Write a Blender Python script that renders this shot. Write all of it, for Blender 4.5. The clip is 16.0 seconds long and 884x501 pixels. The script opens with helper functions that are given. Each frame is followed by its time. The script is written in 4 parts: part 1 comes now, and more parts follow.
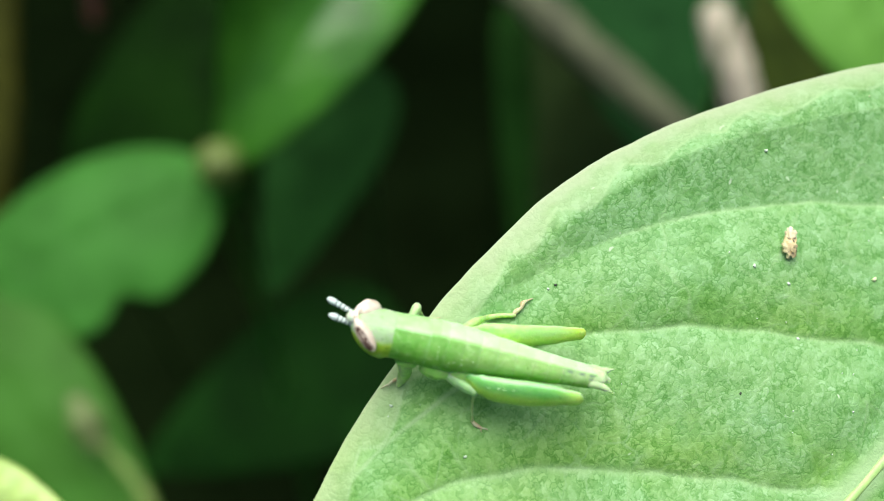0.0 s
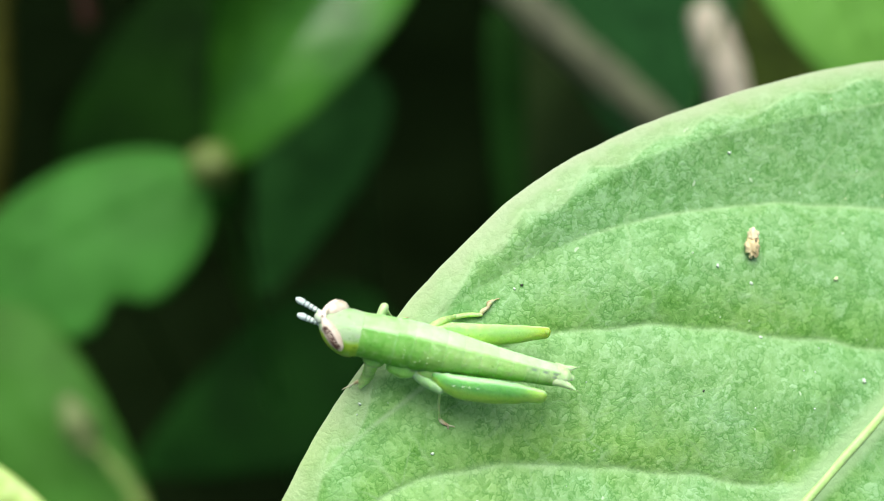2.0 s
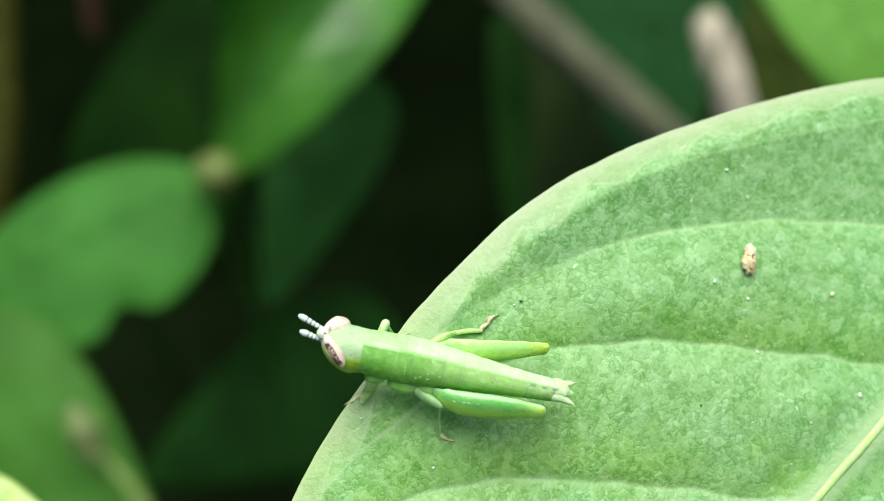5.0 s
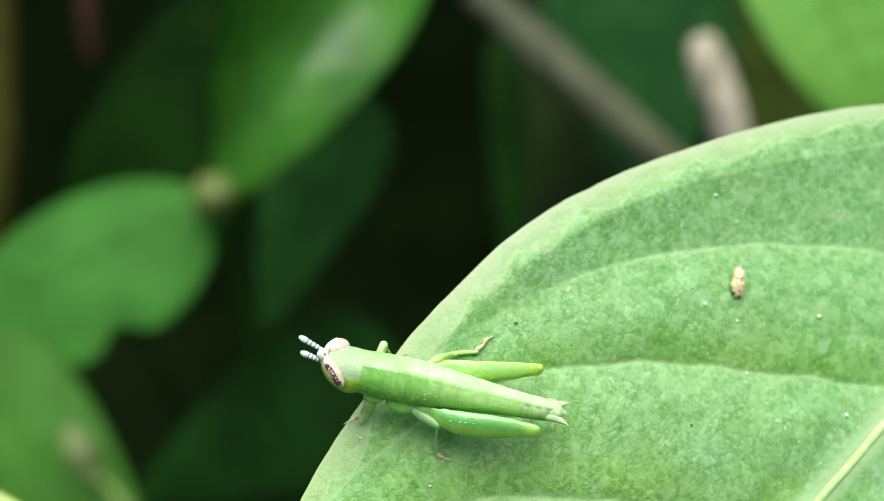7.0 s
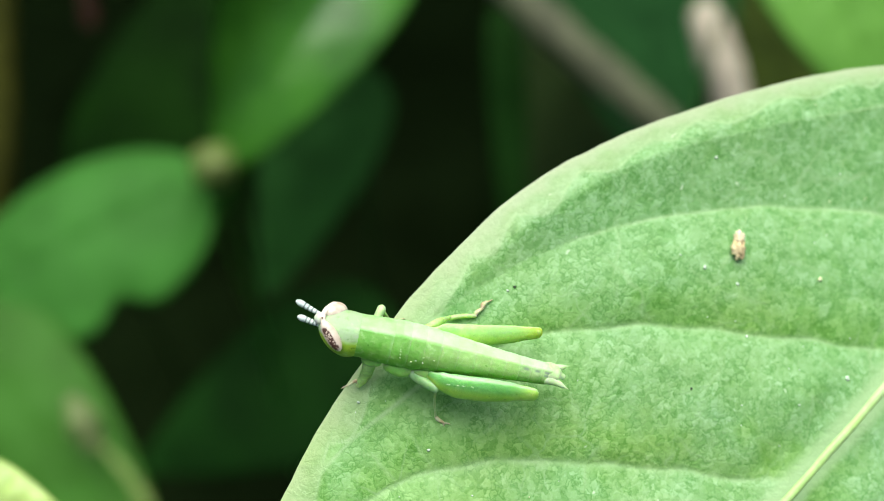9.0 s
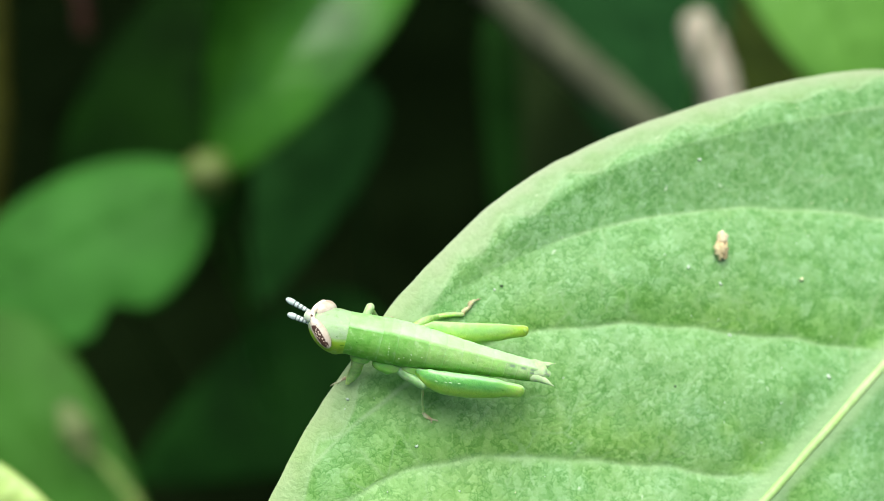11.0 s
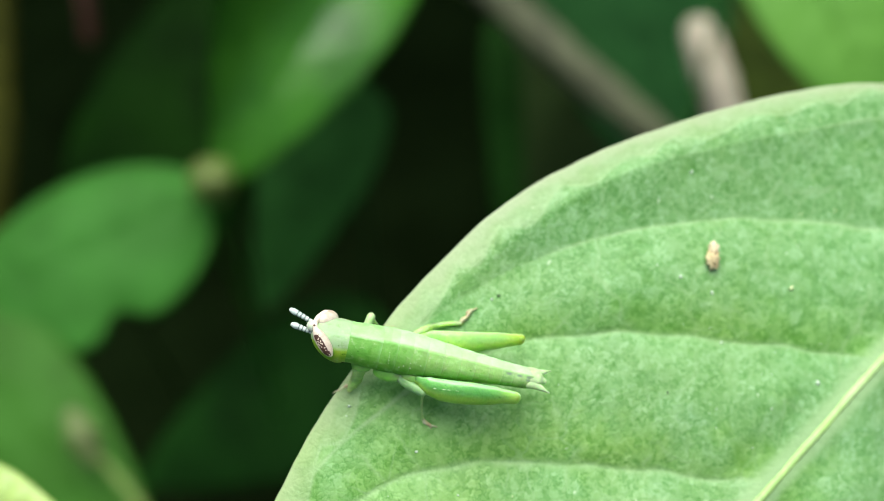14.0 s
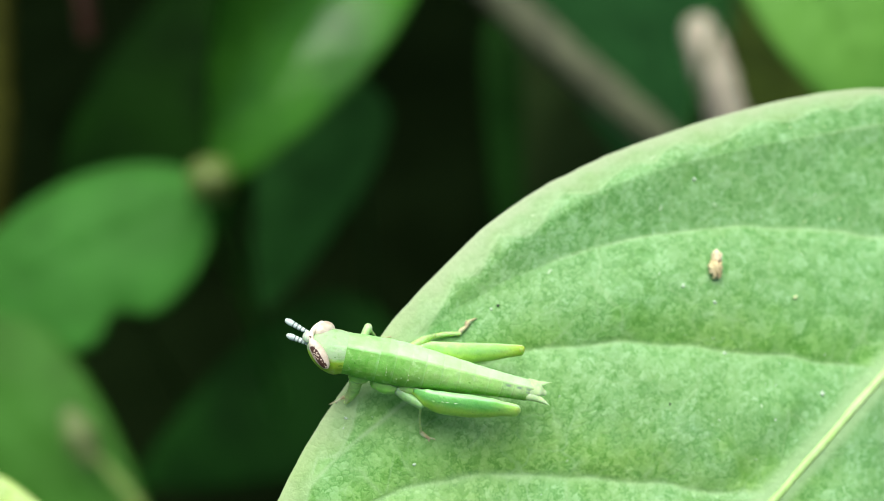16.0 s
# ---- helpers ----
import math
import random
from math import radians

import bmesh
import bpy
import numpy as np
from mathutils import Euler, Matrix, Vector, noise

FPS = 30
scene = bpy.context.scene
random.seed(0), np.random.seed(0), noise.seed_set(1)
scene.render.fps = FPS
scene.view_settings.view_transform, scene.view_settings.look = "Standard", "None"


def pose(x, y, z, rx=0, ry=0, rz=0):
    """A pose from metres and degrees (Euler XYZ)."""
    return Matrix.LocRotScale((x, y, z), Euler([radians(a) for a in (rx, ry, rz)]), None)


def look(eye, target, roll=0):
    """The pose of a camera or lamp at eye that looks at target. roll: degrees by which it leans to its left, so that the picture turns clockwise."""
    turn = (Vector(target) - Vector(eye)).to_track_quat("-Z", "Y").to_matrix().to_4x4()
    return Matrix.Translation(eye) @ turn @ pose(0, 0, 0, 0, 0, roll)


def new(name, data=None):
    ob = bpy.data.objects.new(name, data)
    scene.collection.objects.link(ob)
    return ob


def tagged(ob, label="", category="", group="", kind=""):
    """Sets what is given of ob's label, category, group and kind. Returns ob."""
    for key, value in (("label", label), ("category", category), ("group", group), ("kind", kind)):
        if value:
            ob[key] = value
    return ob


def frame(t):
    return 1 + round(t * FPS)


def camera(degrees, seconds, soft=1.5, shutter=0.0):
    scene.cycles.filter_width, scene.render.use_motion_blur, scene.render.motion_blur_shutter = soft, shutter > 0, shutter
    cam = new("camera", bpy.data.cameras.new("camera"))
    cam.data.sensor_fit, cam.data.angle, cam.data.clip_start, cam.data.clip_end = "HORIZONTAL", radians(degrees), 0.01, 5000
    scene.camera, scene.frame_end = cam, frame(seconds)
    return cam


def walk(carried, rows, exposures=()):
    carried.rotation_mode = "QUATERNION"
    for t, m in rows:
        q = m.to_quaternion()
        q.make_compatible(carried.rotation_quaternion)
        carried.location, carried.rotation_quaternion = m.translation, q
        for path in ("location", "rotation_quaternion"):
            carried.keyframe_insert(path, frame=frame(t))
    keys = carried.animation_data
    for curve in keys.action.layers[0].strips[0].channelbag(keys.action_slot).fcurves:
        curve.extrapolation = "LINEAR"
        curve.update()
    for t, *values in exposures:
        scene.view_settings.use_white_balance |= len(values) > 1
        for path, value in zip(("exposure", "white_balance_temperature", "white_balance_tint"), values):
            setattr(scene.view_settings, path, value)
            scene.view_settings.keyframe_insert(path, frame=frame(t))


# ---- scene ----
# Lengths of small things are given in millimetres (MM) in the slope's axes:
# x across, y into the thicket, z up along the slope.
MM = 0.001
EYE, TILT = 0.55, -50.0
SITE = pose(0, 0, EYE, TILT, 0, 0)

cam = camera(41.0, 16.0, soft=0.8)
cam.data.dof.use_dof = True
cam.data.dof.focus_distance = 0.0558
cam.data.dof.aperture_fstop = 31.0
ROWS = [
    (0.0, 0.000, 0.000, 0.000, 0.000, 0.000, 0.000),
    (0.5, 0.863, -0.623, 0.185, -0.280, 0.161, 0.056),
    (1.0, 0.946, -1.078, 0.450, -0.185, 0.367, 0.121),
    (1.5, 1.122, -1.026, 0.044, -0.320, 0.120, 0.129),
    (2.0, 1.328, -1.063, -0.025, -0.194, 0.068, 0.139),
    (2.5, 1.169, -1.064, 0.267, -0.162, 0.081, 0.174),
    (3.0, 1.274, -1.264, 0.476, -0.101, 0.134, 0.235),
    (3.5, 2.003, -1.557, 0.827, 0.027, 0.319, 0.319),
    (4.0, 1.527, -1.215, 0.302, 0.097, 0.003, 0.151),
    (4.2, 1.885, -1.572, 0.398, 0.219, -0.008, 0.300),
    (6.3, 0.965, -2.238, 0.522, -0.168, 1.341, -0.006),
    (6.5, 1.346, -2.594, 0.601, -0.105, 1.360, 0.028),
    (7.0, 1.539, -3.414, 0.578, -0.108, 1.390, 0.147),
    (7.5, 1.175, -3.020, 0.724, -0.001, 1.272, 0.252),
    (8.0, 1.691, -2.703, 0.518, -0.212, 0.864, 0.191),
    (8.5, 1.600, -3.029, 0.337, -0.004, 0.445, 0.248),
    (9.0, 1.716, -2.974, 0.225, -0.029, -0.028, 0.362),
    (9.5, 1.634, -3.254, 0.200, -0.170, 0.127, 0.360),
    (9.7, 1.649, -3.165, 0.309, -0.274, 0.236, 0.371),
    (11.8, 2.166, -4.854, -0.140, -0.344, 0.629, 0.289),
    (12.0, 2.214, -4.946, 0.185, -0.384, 0.837, 0.304),
    (12.5, 2.855, -5.305, 0.366, -0.624, 0.285, 0.489),
    (13.0, 2.325, -4.935, 0.385, -0.582, 0.645, 0.359),
    (13.5, 2.404, -4.354, 0.357, -0.715, 0.593, 0.329),
    (14.0, 2.290, -5.737, 0.054, -0.114, 0.643, 0.478),
    (14.5, 1.914, -5.878, 0.381, 0.088, 0.922, 0.447),
    (15.0, 2.891, -4.222, 0.793, -0.619, 0.560, 0.452),
    (15.5, 2.770, -4.533, 0.754, -0.374, 0.749, 0.455),
    (16.0, 2.354, -4.729, 0.661, -0.133, 0.512, 0.464),
]
walk(cam, [(t, SITE @ pose(x * MM, y * MM, z * MM, 90 + pitch, roll, yaw)) for t, x, y, z, yaw, pitch, roll in ROWS], [(0.0, 1.02, 6500, 8), (9.7, 1.0, 6500, 8), (11.8, 0.95, 6500, 6), (16.0, 0.95, 6500, 6)])

# ---- light: bright hazy daylight from above and a little ahead ----
SUN_EL, SUN_AZ = 81.0, -20.0
world = bpy.data.worlds.new("sky")
scene.world = world
world.use_nodes = True
wn = world.node_tree.nodes
sky = wn.new("ShaderNodeTexSky")
sky.sky_type = "NISHITA"
sky.sun_disc = False
sky.dust_density, sky.ozone_density = 3.0, 0.8
sky.sun_elevation, sky.sun_rotation = radians(SUN_EL), radians(SUN_AZ)
wn["Background"].inputs["Strength"].default_value = 0.05
world.node_tree.links.new(sky.outputs[0], wn["Background"].inputs["Color"])
sun = new("sun", bpy.data.lights.new("sun", "SUN"))
sun.data.energy, sun.data.angle, sun.data.color = 3.2, radians(60), (1.0, 0.99, 0.91)
sun_way = Vector((math.sin(radians(SUN_AZ)) * math.cos(radians(SUN_EL)), math.cos(radians(SUN_AZ)) * math.cos(radians(SUN_EL)), math.sin(radians(SUN_EL))))
sun.matrix_world = look(sun_way * 5, (0, 0, 0))


# ---- materials ----
def shader(name):
    m = bpy.data.materials.new(name)
    m.use_nodes = True
    t = m.node_tree
    return m, t.nodes, t.links, t.nodes["Principled BSDF"]


def mixed(n, l, fac, a, b, mode="MIX"):
    k = n.new("ShaderNodeMix")
    k.data_type, k.blend_type = "RGBA", mode
    for sock, v in ((k.inputs[0], fac), (k.inputs[6], a), (k.inputs[7], b)):
        if isinstance(v, bpy.types.NodeSocket):
            l.new(v, sock)
        elif isinstance(v, (int, float)):
            sock.default_value = v
        else:
            sock.default_value = (*v, 1)
    return k.outputs[2]


def noise_tex(n, l, coord, scale, detail=3.0, rough=0.55):
    k = n.new("ShaderNodeTexNoise")
    k.inputs["Scale"].default_value, k.inputs["Detail"].default_value, k.inputs["Roughness"].default_value = scale, detail, rough
    l.new(coord, k.inputs["Vector"])
    return k.outputs[0]


def ramp(n, l, value, lo, hi):
    k = n.new("ShaderNodeMapRange")
    k.interpolation_type = "SMOOTHSTEP"
    k.inputs[1].default_value, k.inputs[2].default_value = lo, hi
    l.new(value, k.inputs[0])
    return k.outputs[0]


def attr(n, name):
    k = n.new("ShaderNodeAttribute")
    k.attribute_name = name
    return k.outputs["Fac"]


def bumped(n, l, height, strength, distance, normal=None):
    k = n.new("ShaderNodeBump")
    k.inputs["Strength"].default_value, k.inputs["Distance"].default_value = strength, distance
    l.new(height, k.inputs["Height"])
    if normal:
        l.new(normal, k.inputs["Normal"])
    return k.outputs[0]


def organic(name, light, dark, grain, patch, rough=0.5, relief=0.00002, soft=0.0, gloss=0.5, thin=0.0):
    """A living or dead plant or insect skin: two colours mixed by patches and grain (features per metre)."""
    m, n, l, p = shader(name)
    co = n.new("ShaderNodeTexCoord").outputs["Object"]
    big, small = noise_tex(n, l, co, patch), noise_tex(n, l, co, grain, 4)
    c = mixed(n, l, ramp(n, l, big, 0.35, 0.65), dark, light)
    c = mixed(n, l, ramp(n, l, small, 0.3, 0.75), c, mixed(n, l, 1.0, c, (1.25, 1.22, 1.15), "MULTIPLY"))
    l.new(c, p.inputs["Base Color"])
    r = n.new("ShaderNodeMapRange")
    r.inputs[3].default_value, r.inputs[4].default_value = rough - 0.08, rough + 0.1
    l.new(small, r.inputs[0])
    l.new(r.outputs[0], p.inputs["Roughness"])
    p.inputs["Specular IOR Level"].default_value = gloss
    if soft:
        p.inputs["Subsurface Weight"].default_value = soft
        p.inputs["Subsurface Radius"].default_value = (0.3, 0.6, 0.15)
        p.inputs["Subsurface Scale"].default_value = 0.0008
    nrm = bumped(n, l, small, 0.6, relief)
    l.new(nrm, p.inputs["Normal"])
    if thin:
        tr = n.new("ShaderNodeBsdfTranslucent")
        l.new(mixed(n, l, 1.0, c, (1.1, 1.3, 0.5), "MULTIPLY"), tr.inputs["Color"])
        mx = n.new("ShaderNodeMixShader")
        mx.inputs[0].default_value = thin
        l.new(p.outputs[0], mx.inputs[1])
        l.new(tr.outputs[0], mx.inputs[2])
        l.new(mx.outputs[0], n["Material Output"].inputs["Surface"])
    return m


def times(n, l, a, b):
    k = n.new("ShaderNodeMath")
    k.operation = "MULTIPLY"
    for sock, v in zip(k.inputs, (a, b)):
        if isinstance(v, (int, float)):
            sock.default_value = v
        else:
            l.new(v, sock)
    return k.outputs[0]


def warped(n, l, co, scale, amount):
    """Coordinates shaken by noise of that many features per metre, by that many metres."""
    wob = n.new("ShaderNodeTexNoise")
    wob.inputs["Scale"].default_value, wob.inputs["Detail"].default_value = scale, 3.0
    l.new(co, wob.inputs["Vector"])
    k = n.new("ShaderNodeVectorMath")
    k.operation = "MULTIPLY_ADD"
    l.new(wob.outputs["Color"], k.inputs[0])
    k.inputs[1].default_value = (amount, amount, amount)
    l.new(co, k.inputs[2])
    return k.outputs[0]


def voronoi(n, l, co, scale, edge=False):
    k = n.new("ShaderNodeTexVoronoi")
    k.feature = "DISTANCE_TO_EDGE" if edge else "F1"
    k.inputs["Scale"].default_value = scale
    l.new(co, k.inputs["Vector"])
    return k


def blade_material():
    """The perch leaf: pale veins and margin, finely pebbled green tissue between them."""
    m, n, l, p = shader("perch leaf skin")
    co = n.new("ShaderNodeTexCoord").outputs["Object"]
    shaken, crumpled = warped(n, l, co, 700, 0.0016), warped(n, l, co, 2600, 0.0006)
    big, mid = noise_tex(n, l, co, 95, 3), noise_tex(n, l, co, 620, 4, 0.6)
    fine = noise_tex(n, l, co, 3600, 5, 0.66)
    c = mixed(n, l, ramp(n, l, big, 0.3, 0.7), (0.150, 0.352, 0.078), (0.184, 0.374, 0.110))
    c = mixed(n, l, times(n, l, ramp(n, l, noise_tex(n, l, co, 55, 2), 0.45, 0.65), 0.5), c, (0.20, 0.365, 0.085))
    c = mixed(n, l, times(n, l, ramp(n, l, noise_tex(n, l, shaken, 150, 3, 0.6), 0.5, 0.68), 0.5), c, (0.185, 0.385, 0.165))
    # base tint plus painted sheen: paler towards the stalk and past each vein
    sheen = attr(n, "bloom_sheen")
    c = mixed(n, l, sheen, mixed(n, l, 1.0, c, (1.02, 1.02, 0.82), "MULTIPLY"), mixed(n, l, 0.55, c, (0.192, 0.372, 0.168)))
    c = mixed(n, l, ramp(n, l, mid, 0.46, 0.66), c, mixed(n, l, 1.0, c, (1.16, 1.1, 1.22), "MULTIPLY"))
    c = mixed(n, l, ramp(n, l, mid, 0.46, 0.3), c, mixed(n, l, 1.0, c, (0.8, 0.88, 0.68), "MULTIPLY"))
    c = mixed(n, l, ramp(n, l, fine, 0.5, 0.7), c, mixed(n, l, 1.0, c, (1.2, 1.13, 1.3), "MULTIPLY"))
    c = mixed(n, l, ramp(n, l, fine, 0.47, 0.3), c, mixed(n, l, 1.0, c, (0.76, 0.86, 0.68), "MULTIPLY"))
    # pebbles of tissue with darker creases between them
    tissue = warped(n, l, co, 2300, 0.0008)
    crease = voronoi(n, l, tissue, 2900, True).outputs["Distance"]
    tint = n.new("ShaderNodeSeparateColor")
    l.new(voronoi(n, l, tissue, 2900).outputs["Color"], tint.inputs[0])
    c = mixed(n, l, ramp(n, l, tint.outputs[0], 0.5, 1.0), c, mixed(n, l, 1.0, c, (1.25, 1.16, 1.35), "MULTIPLY"))
    c = mixed(n, l, ramp(n, l, tint.outputs[0], 0.45, 0.0), c, mixed(n, l, 1.0, c, (0.76, 0.86, 0.72), "MULTIPLY"))
    broken = ramp(n, l, noise_tex(n, l, co, 1300, 3), 0.4, 0.6)
    c = mixed(n, l, times(n, l, ramp(n, l, crease, 0.15, 0.02), times(n, l, broken, 0.78)), c, mixed(n, l, 1.0, c, (0.48, 0.68, 0.4), "MULTIPLY"))
    # the finest veins: a broken pale net in two sizes
    net = voronoi(n, l, shaken, 330, True).outputs["Distance"]
    mesh = voronoi(n, l, crumpled, 950, True).outputs["Distance"]
    shown = ramp(n, l, noise_tex(n, l, co, 260), 0.42, 0.68)
    c = mixed(n, l, times(n, l, ramp(n, l, net, 0.03, 0.006), times(n, l, shown, 0.4)), c, (0.28, 0.46, 0.215))
    c = mixed(n, l, times(n, l, ramp(n, l, mesh, 0.06, 0.0), times(n, l, ramp(n, l, noise_tex(n, l, co, 420), 0.45, 0.65), 0.25)), c, (0.27, 0.45, 0.2))
    fleck = voronoi(n, l, shaken, 520).outputs["Distance"]
    c = mixed(n, l, ramp(n, l, fleck, 0.06, 0.035), c, (0.42, 0.58, 0.36))
    c = mixed(n, l, times(n, l, attr(n, "pale"), 0.5), c, mixed(n, l, 1.0, c, (1.3, 1.1, 1.35), "MULTIPLY"))
    c = mixed(n, l, times(n, l, attr(n, "pale"), 0.55), c, mixed(n, l, ramp(n, l, mid, 0.3, 0.7), (0.245, 0.375, 0.155), (0.295, 0.405, 0.21)))
    c = mixed(n, l, attr(n, "vein"), c, (0.32, 0.49, 0.24))
    c = mixed(n, l, attr(n, "margin"), c, mixed(n, l, sheen, (0.32, 0.45, 0.19), (0.355, 0.425, 0.262)))
    l.new(c, p.inputs["Base Color"])
    r = n.new("ShaderNodeMapRange")
    r.inputs[3].default_value, r.inputs[4].default_value = 0.40, 0.56
    l.new(mid, r.inputs[0])
    l.new(r.outputs[0], p.inputs["Roughness"])
    p.inputs["Specular IOR Level"].default_value = 0.3
    b = bumped(n, l, ramp(n, l, net, 0.0, 0.1), 0.25, 0.00004)
    b = bumped(n, l, mid, 0.5, 0.0001, b)
    b = bumped(n, l, noise_tex(n, l, shaken, 1500, 3, 0.6), 0.5, 0.00006, b)
    b = bumped(n, l, ramp(n, l, crease, 0.0, 0.35), 0.28, 0.00004, b)
    b = bumped(n, l, fine, 0.5, 0.00004, b)
    l.new(b, p.inputs["Normal"])
    tr = n.new("ShaderNodeBsdfTranslucent")
    l.new(mixed(n, l, 1.0, c, (1.1, 1.3, 0.5), "MULTIPLY"), tr.inputs["Color"])
    mx = n.new("ShaderNodeMixShader")
    mx.inputs[0].default_value = 0.12
    l.new(p.outputs[0], mx.inputs[1])
    l.new(tr.outputs[0], mx.inputs[2])
    l.new(mx.outputs[0], n["Material Output"].inputs["Surface"])
    return m


def stripe_skin(name, side, back, low=(0.5, 0.78, 0.3), aft=None):
    """Insect skin with a pale back, a lit side painted pale and small freckles; aft: side and back towards the tail."""
    m, n, l, p = shader(name)
    co = n.new("ShaderNodeTexCoord").outputs["Object"]
    big, small = noise_tex(n, l, co, 1100, 4), noise_tex(n, l, co, 5000, 4)
    dark = tuple(v * f for v, f in zip(side, (0.62, 0.8, 0.55)))
    if aft:
        tail = attr(n, "aft")
        side, back, dark = mixed(n, l, tail, side, aft[0]), mixed(n, l, tail, back, aft[1]), mixed(n, l, tail, dark, tuple(v * 0.8 for v in aft[0]))
    c = mixed(n, l, ramp(n, l, big, 0.3, 0.7), dark, side)
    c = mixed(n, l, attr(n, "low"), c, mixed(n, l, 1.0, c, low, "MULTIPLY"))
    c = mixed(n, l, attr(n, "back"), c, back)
    blot = noise_tex(n, l, co, 2400, 4, 0.6)
    c = mixed(n, l, ramp(n, l, blot, 0.52, 0.72), c, mixed(n, l, 0.4, c, (0.5, 0.72, 0.36)))
    c = mixed(n, l, ramp(n, l, blot, 0.46, 0.28), c, mixed(n, l, 1.0, c, (0.78, 0.88, 0.66), "MULTIPLY"))
    c = mixed(n, l, ramp(n, l, voronoi(n, l, warped(n, l, co, 1500, 0.0006), 1500).outputs["Distance"], 0.1, 0.05), c, mixed(n, l, 1.0, c, (0.5, 0.66, 0.4), "MULTIPLY"))
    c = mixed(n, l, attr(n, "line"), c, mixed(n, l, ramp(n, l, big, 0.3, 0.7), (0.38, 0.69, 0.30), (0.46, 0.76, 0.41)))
    c = mixed(n, l, attr(n, "mark"), c, (0.21, 0.31, 0.20))
    l.new(c, p.inputs["Base Color"])
    p.inputs["Roughness"].default_value = 0.52
    p.inputs["Specular IOR Level"].default_value = 0.22
    p.inputs["Subsurface Weight"].default_value = 0.3
    p.inputs["Subsurface Radius"].default_value = (0.15, 0.6, 0.1)
    p.inputs["Subsurface Scale"].default_value = 0.0006
    l.new(bumped(n, l, small, 0.5, 0.00004, bumped(n, l, blot, 0.5, 0.00007)), p.inputs["Normal"])
    return m


def thigh_skin(name, ridge, upper, lower, knee):
    """Skin of a folded hind thigh: pale upper ridge, darker upper face, yellower underside and knee."""
    m, n, l, p = shader(name)
    co = n.new("ShaderNodeTexCoord").outputs["Object"]
    top, along = attr(n, "top"), attr(n, "along")
    big, small = noise_tex(n, l, co, 1300, 4), noise_tex(n, l, co, 5200, 4)
    c = mixed(n, l, ramp(n, l, top, -0.2, 0.55), lower, upper)
    c = mixed(n, l, ramp(n, l, big, 0.5, 0.72), c, mixed(n, l, 1.0, c, (1.3, 1.14, 1.2), "MULTIPLY"))
    c = mixed(n, l, ramp(n, l, big, 0.46, 0.28), c, mixed(n, l, 1.0, c, (0.78, 0.9, 0.8), "MULTIPLY"))
    c = mixed(n, l, ramp(n, l, along, 0.62, 0.97), c, knee)
    c = mixed(n, l, times(n, l, ramp(n, l, top, 0.9, 0.985), 0.7), c, ridge)
    c = mixed(n, l, ramp(n, l, voronoi(n, l, warped(n, l, co, 1500, 0.0006), 1900).outputs["Distance"], 0.1, 0.05), c, mixed(n, l, 1.0, c, (0.55, 0.7, 0.5), "MULTIPLY"))
    l.new(c, p.inputs["Base Color"])
    p.inputs["Roughness"].default_value = 0.36
    p.inputs["Subsurface Weight"].default_value = 0.55
    p.inputs["Subsurface Radius"].default_value = (0.35, 0.6, 0.12)
    p.inputs["Subsurface Scale"].default_value = 0.0008
    l.new(bumped(n, l, small, 0.5, 0.00004, bumped(n, l, big, 0.4, 0.0001)), p.inputs["Normal"])
    return m


M_BLADE = blade_material()
M_RIB = organic("pale midrib", (0.36, 0.52, 0.23), (0.29, 0.48, 0.15), 3000, 300, 0.45)
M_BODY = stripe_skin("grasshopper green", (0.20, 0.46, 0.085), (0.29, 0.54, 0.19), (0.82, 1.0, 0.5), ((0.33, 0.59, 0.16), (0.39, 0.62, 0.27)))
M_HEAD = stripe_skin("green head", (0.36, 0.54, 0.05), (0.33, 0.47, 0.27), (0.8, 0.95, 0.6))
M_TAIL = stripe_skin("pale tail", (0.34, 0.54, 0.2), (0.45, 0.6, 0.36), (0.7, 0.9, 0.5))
M_FEMUR = organic("green hind thigh", (0.26, 0.51, 0.13), (0.18, 0.44, 0.08), 4000, 600, 0.36, soft=0.6)
M_THIGH = thigh_skin("bluish green hind thigh", (0.38, 0.62, 0.34), (0.14, 0.41, 0.10), (0.32, 0.58, 0.08), (0.34, 0.58, 0.11))
M_THIGH_PALE = thigh_skin("yellow green hind thigh", (0.42, 0.62, 0.28), (0.31, 0.57, 0.17), (0.36, 0.60, 0.10), (0.40, 0.60, 0.06))
M_KNEE = organic("yellowish knee skin", (0.36, 0.58, 0.12), (0.33, 0.55, 0.09), 4000, 1500, 0.42, soft=0.4)
M_LEG = organic("grey green leg", (0.27, 0.46, 0.23), (0.2, 0.39, 0.15), 5000, 1200, 0.45, soft=0.5)
M_SHIN = organic("pale translucent shin", (0.34, 0.50, 0.22), (0.36, 0.42, 0.18), 5000, 1800, 0.45, soft=0.3)
M_FORE = organic("pale yellowish green leg", (0.58, 0.72, 0.40), (0.48, 0.64, 0.29), 5000, 1500, 0.45, soft=0.5, thin=0.45)
M_FOOT = organic("rusty foot", (0.44, 0.5, 0.3), (0.38, 0.29, 0.17), 6000, 2500, 0.5, soft=0.2)


